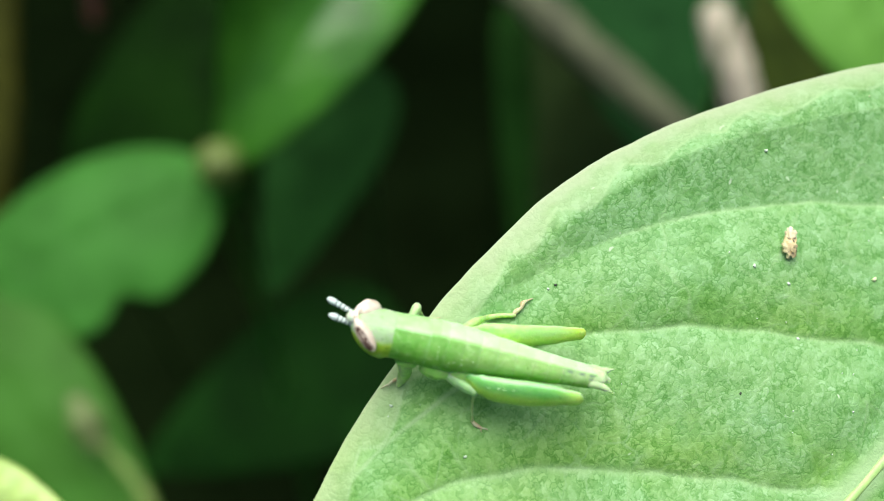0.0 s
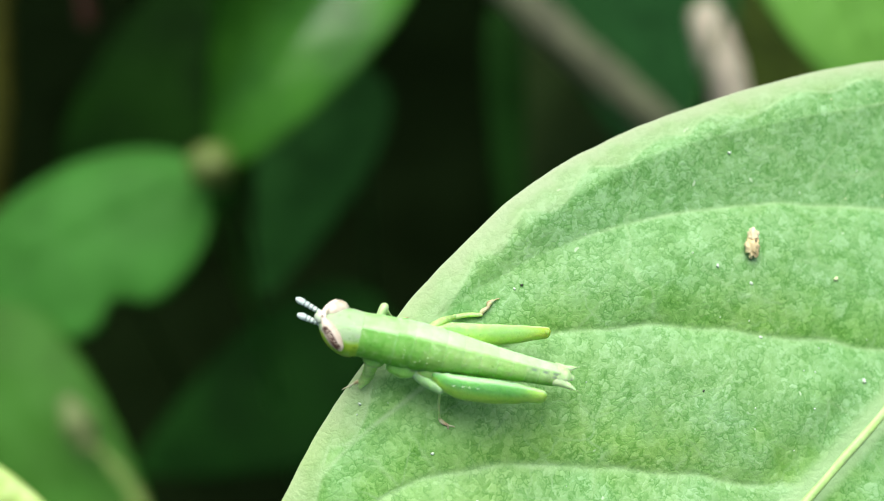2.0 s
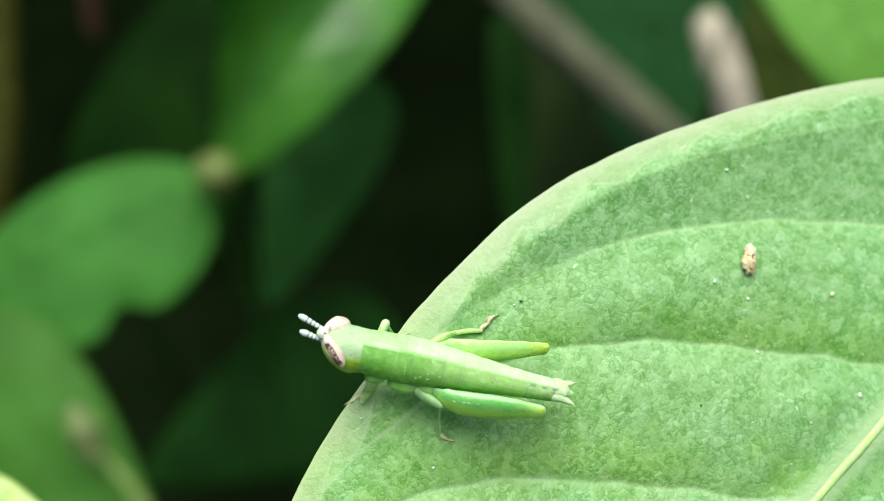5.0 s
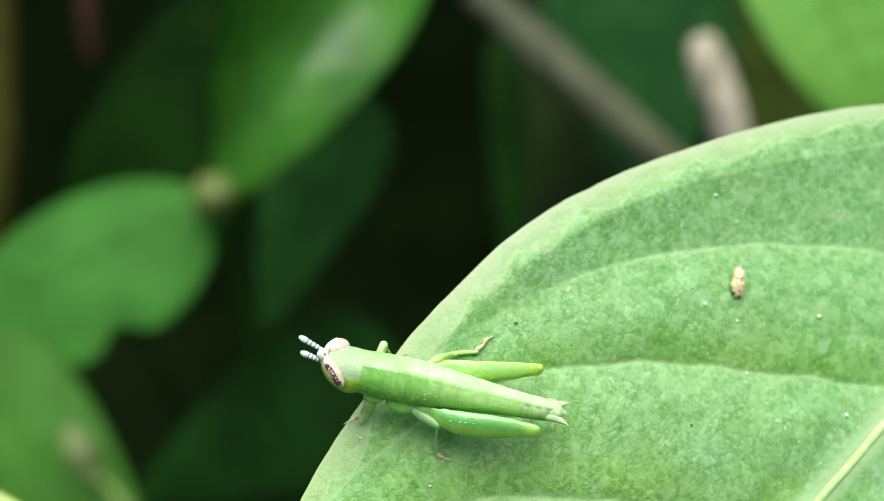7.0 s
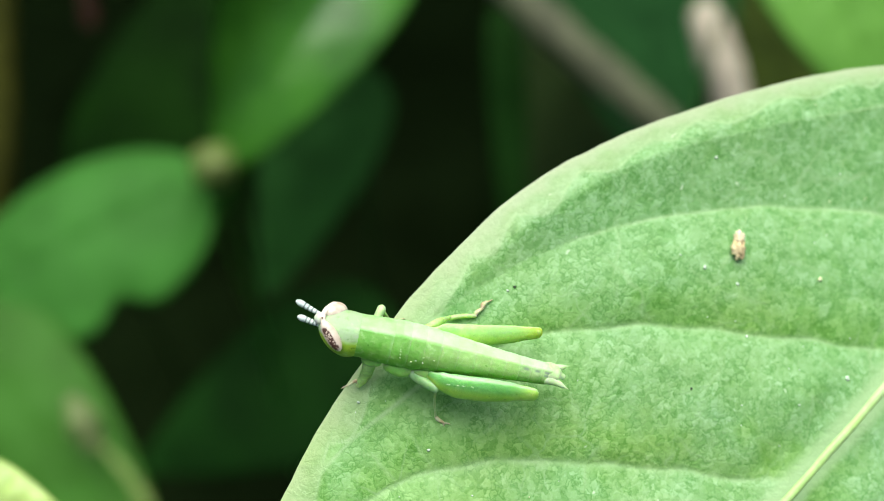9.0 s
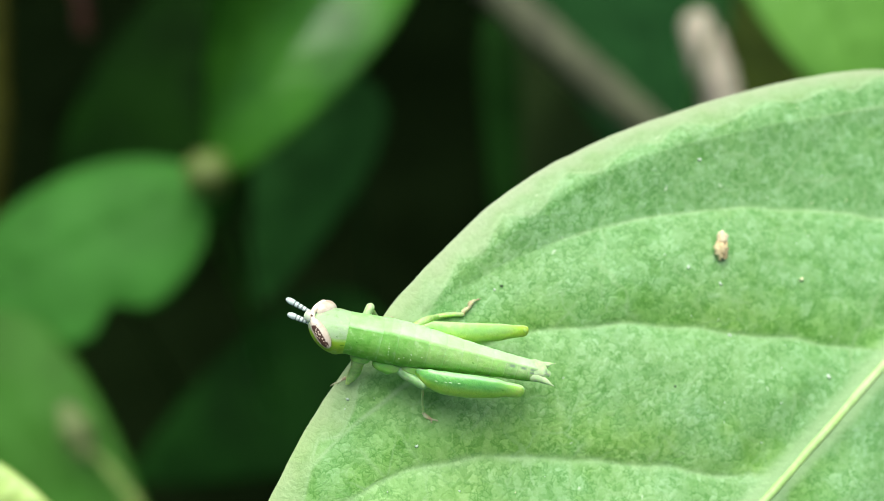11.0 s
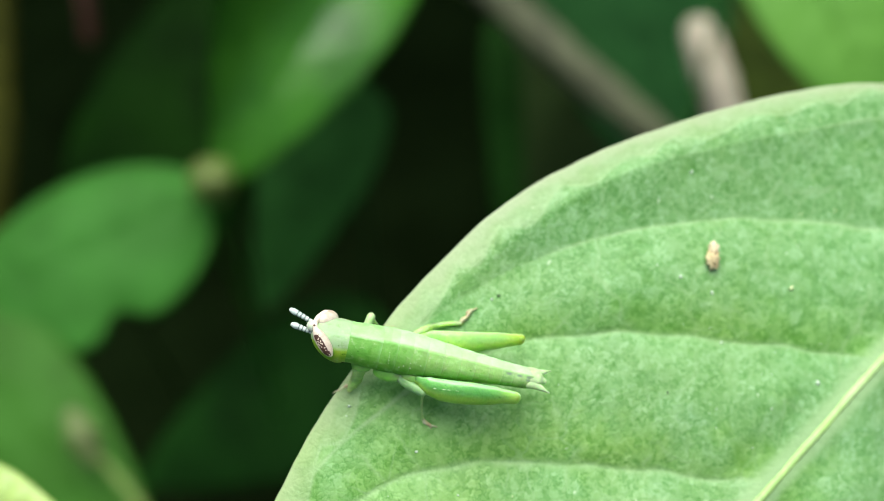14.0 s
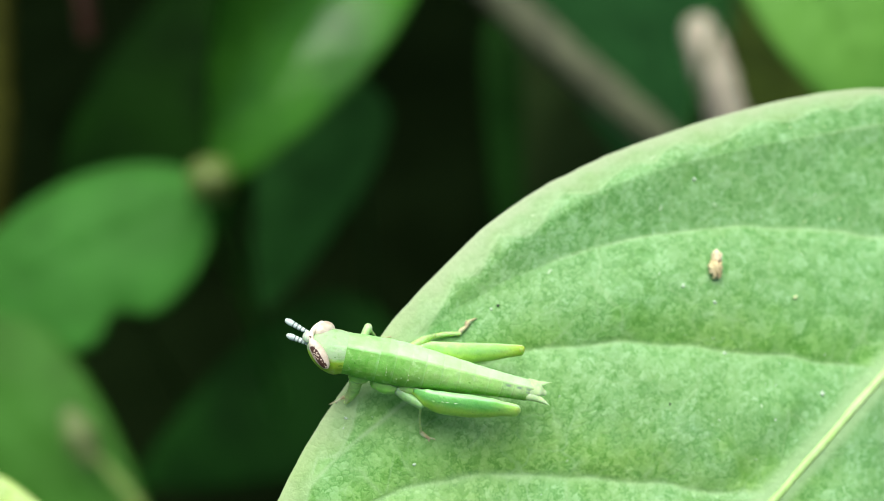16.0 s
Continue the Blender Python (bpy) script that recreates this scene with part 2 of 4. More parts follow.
def eye_skin():
    m, n, l, p = shader("cream eye with brown band")
    co = n.new("ShaderNodeTexCoord").outputs["Object"]
    vor = n.new("ShaderNodeTexVoronoi")
    vor.inputs["Scale"].default_value = 8500
    l.new(co, vor.inputs["Vector"])
    spots = vor.outputs["Distance"]
    c = mixed(n, l, ramp(n, l, noise_tex(n, l, co, 2500), 0.3, 0.7), (0.55, 0.44, 0.35), (0.72, 0.64, 0.54))
    k = n.new("ShaderNodeMath")
    k.operation = "MULTIPLY"
    l.new(attr(n, "band"), k.inputs[0])
    l.new(ramp(n, l, spots, 0.22, 0.45), k.inputs[1])
    rag = n.new("ShaderNodeMath")
    rag.operation = "ADD"
    l.new(k.outputs[0], rag.inputs[0])
    l.new(noise_tex(n, l, co, 5200, 4, 0.7), rag.inputs[1])
    c = mixed(n, l, ramp(n, l, rag.outputs[0], 0.85, 1.25), c, (0.075, 0.035, 0.025))
    c = mixed(n, l, ramp(n, l, noise_tex(n, l, co, 7000, 4, 0.7), 0.64, 0.8), c, (0.3, 0.17, 0.12))
    l.new(c, p.inputs["Base Color"])
    p.inputs["Roughness"].default_value = 0.3
    l.new(bumped(n, l, spots, 0.3, 0.00002), p.inputs["Normal"])
    return m


M_EYE = eye_skin()
M_CREAM = organic("cream ridge", (0.78, 0.70, 0.62), (0.62, 0.5, 0.42), 8000, 4000, 0.4)
M_SPOT = organic("dark brown spot", (0.10, 0.05, 0.035), (0.06, 0.03, 0.02), 8000, 3000, 0.4)
M_BROW = organic("whitish brow", (0.6, 0.66, 0.58), (0.45, 0.55, 0.42), 6000, 1500, 0.4, soft=0.2)
M_HORN = organic("whitish grey antenna", (0.52, 0.60, 0.58), (0.38, 0.48, 0.47), 6000, 900, 0.4)
M_HORN_DARK = organic("dark antenna ring", (0.17, 0.22, 0.22), (0.10, 0.14, 0.14), 6000, 900, 0.4)
M_TIP = organic("whitish green tip", (0.44, 0.60, 0.34), (0.37, 0.54, 0.26), 6000, 900, 0.45, soft=0.3)
M_BEAD = organic("pale bead", (0.52, 0.72, 0.42), (0.46, 0.66, 0.36), 9000, 3000, 0.4, soft=0.3)
M_WHITE = organic("white grain", (0.54, 0.64, 0.54), (0.42, 0.53, 0.42), 9000, 3000, 0.5)
M_YELLOW = organic("yellow grain", (0.58, 0.66, 0.38), (0.48, 0.56, 0.3), 9000, 3000, 0.5)
M_DARKGRAIN = organic("dark grain", (0.03, 0.05, 0.025), (0.02, 0.03, 0.015), 9000, 3000, 0.6)
M_HUSK = organic("tan husk", (0.66, 0.57, 0.35), (0.54, 0.42, 0.22), 5000, 1400, 0.55, 0.00005)
M_LEAF_MID = organic("mid green leaf", (0.045, 0.185, 0.026), (0.03, 0.135, 0.016), 900, 40, 0.5, 0.0002, gloss=0.1, thin=0.2)
# like the mid green leaf, a little darker and yellower
M_LEAF_YELLOWISH = organic("darker yellowish mid green leaf", (0.046, 0.158, 0.02), (0.034, 0.12, 0.013), 900, 40, 0.5, 0.0002, gloss=0.1, thin=0.2)
M_LEAF_BRIGHT = organic("fresh green leaf", (0.11, 0.28, 0.045), (0.08, 0.225, 0.032), 900, 40, 0.45, 0.0002, gloss=0.12, thin=0.2)
M_LEAF_GLOSSY = organic("glossy mid green leaf", (0.052, 0.195, 0.018), (0.031, 0.13, 0.012), 900, 40, 0.27, 0.0002, gloss=0.34, thin=0.15)
M_LEAF_LIME = organic("yellow green leaf", (0.441, 0.558, 0.21), (0.357, 0.504, 0.15), 900, 60, 0.4, 0.0002, thin=0.25)
# darkened copies of leaf green that carry the hollow's shade in their colour
M_LEAF_SHADE = organic("leaf green darkened as shade", (0.006084, 0.02808, 0.00234), (0.00351, 0.01638, 0.00156), 900, 30, 0.6, 0.0002, gloss=0.03, thin=0.1)
M_LEAF_SHADE_DIM = organic("leaf green dimmed as shade", (0.010, 0.042, 0.006), (0.007, 0.03, 0.004), 900, 30, 0.6, 0.0002, gloss=0.03, thin=0.1)
M_LEAF_SHADE_DEEP = organic("leaf green darkened as deep shade", (0.0087, 0.0435, 0.0056), (0.005075, 0.02465, 0.0035), 900, 30, 0.6, 0.0002, gloss=0.03, thin=0.1)
# shaded gap's murky green, put into the colour of the filler leaf
M_LEAF_GAP_FILL = organic("leaf green darkened for the gap", (0.03, 0.056, 0.016), (0.02, 0.036, 0.01), 900, 30, 0.6, 0.0002, gloss=0.03, thin=0.1)
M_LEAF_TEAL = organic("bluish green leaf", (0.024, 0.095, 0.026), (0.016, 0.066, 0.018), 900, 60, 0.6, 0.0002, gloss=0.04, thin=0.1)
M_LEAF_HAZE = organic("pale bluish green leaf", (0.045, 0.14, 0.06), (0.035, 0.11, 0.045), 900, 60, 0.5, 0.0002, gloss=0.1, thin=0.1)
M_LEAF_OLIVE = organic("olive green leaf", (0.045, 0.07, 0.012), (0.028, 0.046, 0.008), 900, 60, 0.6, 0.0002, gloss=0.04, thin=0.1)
# bluish leaf green with shade put into its colour
M_LEAF_SHADE_BLUISH = organic("bluish leaf green darkened as shade", (0.0175, 0.073, 0.0145), (0.012, 0.051, 0.010), 900, 60, 0.6, 0.0002, gloss=0.04, thin=0.1)
M_STEM = organic("olive stem", (0.042, 0.046, 0.006), (0.03, 0.034, 0.005), 1500, 150, 0.7, 0.0003, gloss=0.08)
M_TWIG = organic("grey brown twig", (0.105, 0.118, 0.062), (0.07, 0.077, 0.042), 1500, 150, 0.7, 0.0004)
M_CANE = organic("pinkish dry stem", (0.48, 0.43, 0.34), (0.38, 0.34, 0.26), 1500, 120, 0.65, 0.0003)
M_BUD = organic("yellow green bud", (0.115, 0.16, 0.035), (0.08, 0.12, 0.022), 2000, 300, 0.5, 0.0002)
M_SCAR = organic("pink brown blotch", (0.125, 0.155, 0.06), (0.095, 0.14, 0.04), 2000, 300, 0.5, 0.0002)
M_DRY = organic("yellowed dry edge", (0.13, 0.2, 0.04), (0.09, 0.16, 0.03), 1500, 150, 0.6, 0.0003)
M_RUST = organic("dark reddish twig bark", (0.063, 0.018, 0.007), (0.036, 0.012, 0.0042), 1500, 150, 0.7, 0.0003)
# near-black green: the hollow's deep shade is put into the soil colour
M_SOIL = organic("soil darkened as deep shade", (0.006, 0.012, 0.0035), (0.0035, 0.007, 0.002), 220, 9, 0.95, 0.004, gloss=0.0)


# ---- mesh helpers ----
class Geo:
    def __init__(self):
        self.v, self.f, self.val = [], [], {}

    def ring(self, pts):
        i = len(self.v)
        self.v += [tuple(p) for p in pts]
        return list(range(i, i + len(pts)))

    def join(self, a, b):
        k = len(a)
        self.f += [(a[i], a[(i + 1) % k], b[(i + 1) % k], b[i]) for i in range(k)]

    def mesh(self, name, mats, smooth=True):
        me = bpy.data.meshes.new(name)
        me.from_pydata(self.v, [], self.f)
        for mt in mats if isinstance(mats, (list, tuple)) else [mats]:
            me.materials.append(mt)
        if smooth:
            me.polygons.foreach_set("use_smooth", [True] * len(me.polygons))
        for key, vals in self.val.items():
            at = me.attributes.new(key, "FLOAT", "POINT")
            at.data.foreach_set("value", vals)
        bm = bmesh.new()
        bm.from_mesh(me)
        bmesh.ops.recalc_face_normals(bm, faces=bm.faces)
        bm.to_mesh(me)
        bm.free()
        return me


def part(name, me, parent, label="", m=None):
    ob = new(name, me)
    ob.parent = parent
    if m is not None:
        ob.matrix_basis = m
    return tagged(ob, label=label)


def thing(name, m, label, category, group="", kind=""):
    ob = new(name)
    ob.empty_display_size = 0.002
    ob.matrix_basis = m
    return tagged(ob, label, category, group, kind)


def smooth_path(pts, steps):
    """Catmull-Rom through pts."""
    p = [Vector(q) for q in pts]
    p = [2 * p[0] - p[1]] + p + [2 * p[-1] - p[-2]]
    out = []
    for i in range(1, len(p) - 2):
        for k in range(steps):
            t = k / steps
            a, b, c, d = p[i - 1:i + 3]
            out.append(0.5 * (2 * b + (c - a) * t + (2 * a - 5 * b + 4 * c - d) * t * t + (3 * b - a - 3 * c + d) * t ** 3))
    return out + [p[-2]]


def lerp_list(vals, u):
    x = u * (len(vals) - 1)
    i = min(int(x), len(vals) - 2)
    t = x - i
    t = t * t * (3 - 2 * t)
    return vals[i] * (1 - t) + vals[i + 1] * t


def tube(pts, radii, seg=14, steps=6, flat=1.0, up=(0, 0, 1), rough=0.0, scale=MM, keyed=False):
    """A tapered limb with rounded ends; flat squeezes it across 'up'; sizes in millimetres."""
    g = Geo()
    path = smooth_path(pts, steps) if len(pts) > 2 else [Vector(pts[0]).lerp(Vector(pts[1]), k / (steps * 2)) for k in range(steps * 2 + 1)]
    rad = [lerp_list(radii, k / (len(path) - 1)) for k in range(len(path))]
    d0, d1 = (path[0] - path[1]).normalized(), (path[-1] - path[-2]).normalized()
    head = [(path[0] + d0 * rad[0] * math.sin(a) * 0.8, rad[0] * math.cos(a)) for a in (1.45, 1.0, 0.5)]
    foot = [(path[-1] + d1 * rad[-1] * math.sin(a) * 0.8, rad[-1] * math.cos(a)) for a in (0.5, 1.0, 1.45)]
    line = head + list(zip(path, rad)) + foot
    prev, first = None, None
    top_of, along_of = [], []
    for k, (c, r) in enumerate(line):
        a, b = line[max(0, k - 1)][0], line[min(len(line) - 1, k + 1)][0]
        d = (b - a).normalized()
        side = d.cross(Vector(up)).normalized()
        top = side.cross(d).normalized()
        ring = []
        for j in range(seg):
            w = 2 * math.pi * j / seg
            q = r * (1 + (rough * noise.noise(Vector((c.x * 0.5 + math.cos(w), c.y * 0.5 + math.sin(w), c.z * 0.5))) if rough else 0))
            ring.append((c + side * math.cos(w) * q * flat + top * math.sin(w) * q) * scale)
        top_of += [math.sin(2 * math.pi * j / seg) for j in range(seg)]
        along_of += [k / (len(line) - 1)] * seg
        ids = g.ring(ring)
        if prev:
            g.join(prev, ids)
        else:
            first = ids
        prev = ids
    g.f += [tuple(first), tuple(prev)]
    if keyed:
        g.val = {"top": top_of, "along": along_of}
    return g


def ellipsoid(rx, ry, rz, seg=16, rings=10, lump=0.0, freq=1.0, centre=(0, 0, 0)):
    g = Geo()
    prev, c0 = None, Vector(centre)
    for i in range(rings + 1):
        a = math.pi * (0.02 + 0.96 * i / rings)
        ring = []
        for j in range(seg):
            w = 2 * math.pi * j / seg
            u = Vector((math.cos(a), math.sin(a) * math.cos(w), math.sin(a) * math.sin(w)))
            q = 1 + lump * noise.noise(u * freq + c0)
            ring.append((c0 + Vector((u.x * rx, u.y * ry, u.z * rz)) * q) * MM)
        ids = g.ring(ring)
        if prev:
            g.join(prev, ids)
        else:
            g.f.append(tuple(ids))
        prev = ids
    g.f.append(tuple(prev))
    return g


def sm(a, b, x):
    t = min(1.0, max(0.0, (x - a) / (b - a)))
    return t * t * (3 - 2 * t)


# ---- ground ----
def ground():
    g = Geo()
    span = [-400, -60, -12, -3] + [-1.2 + 0.06 * i for i in range(41)] + [3, 12, 60, 400]
    k = len(span)
    for y in span:
        for x in span:
            z = 0.025 * noise.noise(Vector((x * 4, y * 4, 0))) + 0.008 * noise.noise(Vector((x * 22, y * 22, 3)))
            g.v.append((x, y + 0.3, z if max(abs(x), abs(y)) < 2 else 0))
    g.f = [(j * k + i, j * k + i + 1, (j + 1) * k + i + 1, (j + 1) * k + i) for j in range(k - 1) for i in range(k - 1)]
    tagged(new("ground", g.mesh("ground", M_SOIL)), "soil under the plants, deep shade painted into its colour", "ground", kind="structure")


# ---- the perch leaf ----
LEAF = SITE @ Matrix.Translation(Vector((18.55, 56.69, -12.0)) * MM) @ Matrix(((-0.7166, 0.674, 0.1794), (-0.2281, 0.0166, -0.9735), (-0.6591, -0.7385, 0.1419))).to_4x4() @ Matrix.Translation((0, 0.6 * MM, 0))
# the grasshopper's own axes: x to its head, y to its left, z to its back
BUG = SITE @ Matrix.Translation(Vector((-0.55, 51.9, -4.04)) * MM) @ Matrix(((-0.9723, -0.1246, 0.1976), (-0.09, -0.5882, -0.8037), (0.2158, -0.7992, 0.5609))).to_4x4() @ Matrix.Scale(1.025, 4)
VEIN_GAP, VEIN_FIRST = 9.6, -10.74
STALK_END = (-80, 14, -40)


def half_width(s):
    u = (s - 1.0) / (30.0 if s < 1.0 else 33.0)
    e = max(0.0, 1 - abs(u) ** (1.45 if s < 1.0 else 2.1))
    return 20.0 * e ** (0.55 if s < 1.0 else 0.58) + 0.6 * min(1.0, 5 * e) - 0.12 * math.exp(-((s + 15) / 4) ** 2) + 0.1 * math.exp(-((s + 4) / 3) ** 2)


def vein_phase(s, a):
    w = max(half_width(s), 1.0)
    r = min(a / (0.88 * w), 1.06)
    p = (s - 0.87 * a - 7.5 * r ** 7 * min(1, w / 14) - VEIN_FIRST) / VEIN_GAP
    return p if p > -1 else -1 + (p + 1) / 1.13


def leaf_height(s, n):
    """Height of the blade over its mean plane, in millimetres."""
    a, w = abs(n), max(half_width(s), 0.5)
    r = a / w
    ph = vein_phase(s, a) + 0.03 * noise.noise(Vector((s * 0.5, n * 0.5, 9.0)))
    if ph > -1:
        q = ph - math.floor(ph)
        pillow = 0.62 * max(0.0, math.sin(math.pi * q)) ** 0.72 * (1 - sm(0.6, 0.92, r))
    elif ph > -2:
        pillow = 0.6 * (1 - (2 + ph) ** 1.3) * (1 - sm(0.9, 1.0, r))
    else:
        pillow = (0.6 - 0.28 * (-2 - ph)) * (1 - sm(0.9, 1.0, r))
    pillow *= sm(0.0, 0.16, r)
    groove = 0.5 * math.exp(-(a / 1.4) ** 2)
    edge = -0.5 * sm(0.88, 1.04, r) ** 1.5
    wave = 0.35 * noise.noise(Vector((s * 0.09, n * 0.09, 1.7))) + 0.10 * noise.noise(Vector((s * 0.45, n * 0.45, 5.1)))
    return pillow + groove + edge + wave - 0.0018 * (s * s) * 0.3 + 0.004 * a * a * 0.2 - 0.3


def scallop(s):
    """Distance from the margin, in millimetres, of the looping vein that joins the side veins."""
    q = s / 3.7 + 0.35 * noise.noise(Vector((s * 0.21, 3.3, 0.0)))
    q -= math.floor(q)
    return 0.85 + 0.95 * q - 1.5 * math.exp(-((1 - q) / 0.16) ** 2) * 0.5 + 0.5 * noise.noise(Vector((s * 0.35, 8.1, 0.0)))


def perch_leaf():
    leaf = thing("leaf", LEAF, "broad fresh green leaf with pale margin and sunken veins", "leaf")
    g = Geo()
    ns, nn = 540, 280
    s0, s1 = -28.8, 33.8
    # the half that faces the light and the viewer has the finer mesh
    cols = [-(1 - (i / 210) ** 1.2) for i in range(210)] + [(i / 70) ** 0.9 for i in range(71)]
    vein, margin, pale, bloom_sheen, under = [], [], [], [], []
    for i in range(ns + 1):
        s = s0 + (s1 - s0) * i / ns
        w = max(half_width(s), 0.02) * (1 + 0.007 * noise.noise(Vector((s * 0.22, 2.0, 0))) + 0.0016 * noise.noise(Vector((s * 0.9, 7.0, 0))))
        loop = scallop(s)
        for u in cols:
            n = u * w
            h = leaf_height(s, n)
            th = 0.16 * math.sqrt(max(0.0, 1 - u ** 8)) * min(1.0, (i + 0.01) / 3, (ns - i + 0.01) / 3)
            a, r = abs(n), abs(u)
            ph = vein_phase(s, a) + 0.03 * noise.noise(Vector((s * 0.5, n * 0.5, 9.0)))
            d = abs(ph - round(ph)) * VEIN_GAP * 0.6
            wander = noise.noise(Vector((s * 0.22, n * 0.22, 6.0)))
            tiny = noise.noise(Vector((s * 1.1, n * 1.1, 3.0)))
            cross = 0.0
            for t2, gap, seed in ((s * 0.5 + a * 0.95 + 1.6 * wander + 0.3 * tiny, 3.4, 15.0), (s * 1.0 - a * 0.35 + 1.9 * wander + 0.3 * tiny, 2.9, 21.0)):
                d2 = abs(t2 / gap - round(t2 / gap)) * gap
                cross = max(cross, 0.38 * sm(-0.05, 0.3, noise.noise(Vector((s * 0.3, n * 0.3, seed)))) * math.exp(-(d2 / 0.085) ** 2) * (1 - sm(0.85, 0.95, r)))
            # distance to the margin along the shorter way
            e = (w - a) * (1 if w > 10 else 0.6)
            rag = e + 0.35 * noise.noise(Vector((s * 1.0, n * 1.0, 12.0))) + 0.14 * noise.noise(Vector((s * 3.0, n * 3.0, 2.0)))
            lp = math.exp(-((e - loop) / 0.09) ** 2) * (0.55 + 0.6 * tiny) * (n < 0)
            side = (0.5 + 0.2 * sm(0.7, 0.85, r)) * (0.95 + 0.6 * noise.noise(Vector((s * 0.8, n * 0.8, 4.0)))) * math.exp(-(d / (0.12 + 0.08 * sm(0.7, 0.85, r) + 0.06 * sm(4, 8, s))) ** 2) * sm(0.6, 1.3, e) * (1 - 0.85 * sm(0.76, 0.86, r) * sm(9, 4, s))
            vein.append(max(cross, side, lp, 0.95 * math.exp(-(a / (1.0 if n < 0 else 0.6)) ** 4)))
            pale.append(sm(loop + 0.2, loop - 0.22, e + 0.2 * tiny) * (0.8 + 0.5 * wander))
            margin.append(min(1.0, 0.36 * sm(1.8, 0.4, rag) + 0.34 * sm(0.8, 0.2, rag) + 0.3 * sm(0.16, 0.06, e)))
            # slope sheen put into the colour: paler past each vein, greener before the next
            bloom_sheen.append((0.3 + 0.7 * sm(14.0, -2.0, s + 2.5 * wander)) * (1 - 0.75 * (ph > -1) * sm(0.5, 0.97, ph - math.floor(ph) + 0.15 * tiny)))
            g.v.append((s * MM, n * MM, (h + th) * MM))
            under.append((s * MM, n * MM, (h - th) * MM))
    g.v += under
    vein, margin, pale, bloom_sheen = vein * 2, margin * 2, pale * 2, bloom_sheen * 2
    k, half = nn + 1, (ns + 1) * (nn + 1)
    for base in (0, half):
        g.f += [(base + i * k + j, base + i * k + j + 1, base + (i + 1) * k + j + 1, base + (i + 1) * k + j) for i in range(ns) for j in range(nn)]
    for j in (0, nn):
        g.f += [(i * k + j, (i + 1) * k + j, half + (i + 1) * k + j, half + i * k + j) for i in range(ns)]
    g.val = {"vein": vein, "margin": margin, "pale": pale, "bloom_sheen": bloom_sheen}
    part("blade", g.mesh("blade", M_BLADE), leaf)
    pts = [(s, 0.12 * math.sin(s * 0.2), leaf_height(s, 0) + 0.1) for s in range(-29, 33, 2)]
    part("midrib", tube(pts, [0.3, 0.24, 0.2, 0.1], 14, 4, 0.8, (0, 1, 0)).mesh("midrib", M_RIB), leaf, "pale yellow green raised midrib")
    stalk = [(-28, 0, leaf_height(-28, 0)), (-38, 1, -3), (-56, 6, -14), STALK_END]
    part("stalk", tube(stalk, [0.75, 0.9, 1.1, 1.3], 14, 6).mesh("stalk", M_RIB), leaf)
    return leaf


def on_leaf(s, n, h=0.0):
    return LEAF @ Matrix.Translation(Vector((s, n, leaf_height(s, n) + 0.16 + h)) * MM)


def settle(p, clear):
    """A point of the grasshopper moved along the leaf's normal to lie that far above the leaf (mm)."""
    q = LEAF.inverted() @ BUG @ (Vector(p) * MM) / MM
    q.z = leaf_height(q.x, q.y) + 0.16 + clear
    return BUG.inverted() @ LEAF @ (q * MM) / MM


def specks():
    grain = ellipsoid(0.16, 0.12, 0.10, 10, 6, 0.5, 2.0)
    white, yellow, dark = grain.mesh("grain", M_WHITE), grain.mesh("grain", M_YELLOW), grain.mesh("grain", M_DARKGRAIN)
    # the whitish grains stand in for small white glints
    spots = [(-5.05, -11.24, 0.75, white), (12.37, -18.37, 0.6, white), (11.51, -14.42, 0.65, white), (3.29, -17.31, 0.5, white),
             (-9.71, -14.80, 0.7, white), (-9.36, -6.50, 1.0, yellow), (-5.77, -9.43, 0.7, white), (-0.14, -7.44, 0.5, dark),
             (2.90, -17.20, 0.55, dark), (12.80, -18.10, 0.3, white), (-4.40, -7.10, 0.7, white), (-6.80, -1.90, 1.0, white)]
    rnd = random.Random(4)
    for _ in range(46):
        s = rnd.uniform(-18, 22)
        spots.append((s, -rnd.uniform(1.5, 0.93 * half_width(s)), rnd.uniform(0.18, 0.42), rnd.choice((white, white, white, yellow))))
    for s, n, k, me in spots:
        k *= 0.82
        ob = new("speck", me)
        ob.matrix_basis = on_leaf(s, n, 0.05 * k) @ pose(0, 0, 0, 0, 0, rnd.uniform(0, 180)) @ Matrix.Diagonal((k, k, k, 1))
        tagged(ob, {white: "tiny whitish grain standing in for a glint on the leaf", yellow: "tiny yellowish grain of pollen lying on the leaf", dark: "tiny dark grain of dirt lying on the leaf"}[me], "speck", "dust on the leaf")


def husk():
    ob = thing("husk", on_leaf(-7.0, -10.74, 0.3) @ pose(0, 0, 0, 0, 0, 48), "small tan dry husk stuck on the leaf", "husk")
    part("shell", ellipsoid(0.5, 0.34, 0.3, 24, 16, 0.6, 2.6).mesh("shell", M_HUSK), ob)
    part("tip", ellipsoid(0.38, 0.27, 0.24, 18, 12, 0.6, 3.0, (-0.5, 0.07, 0.1)).mesh("tip", organic("cream husk tip", (0.74, 0.69, 0.52), (0.62, 0.52, 0.34), 5000, 1400, 0.55)), ob)


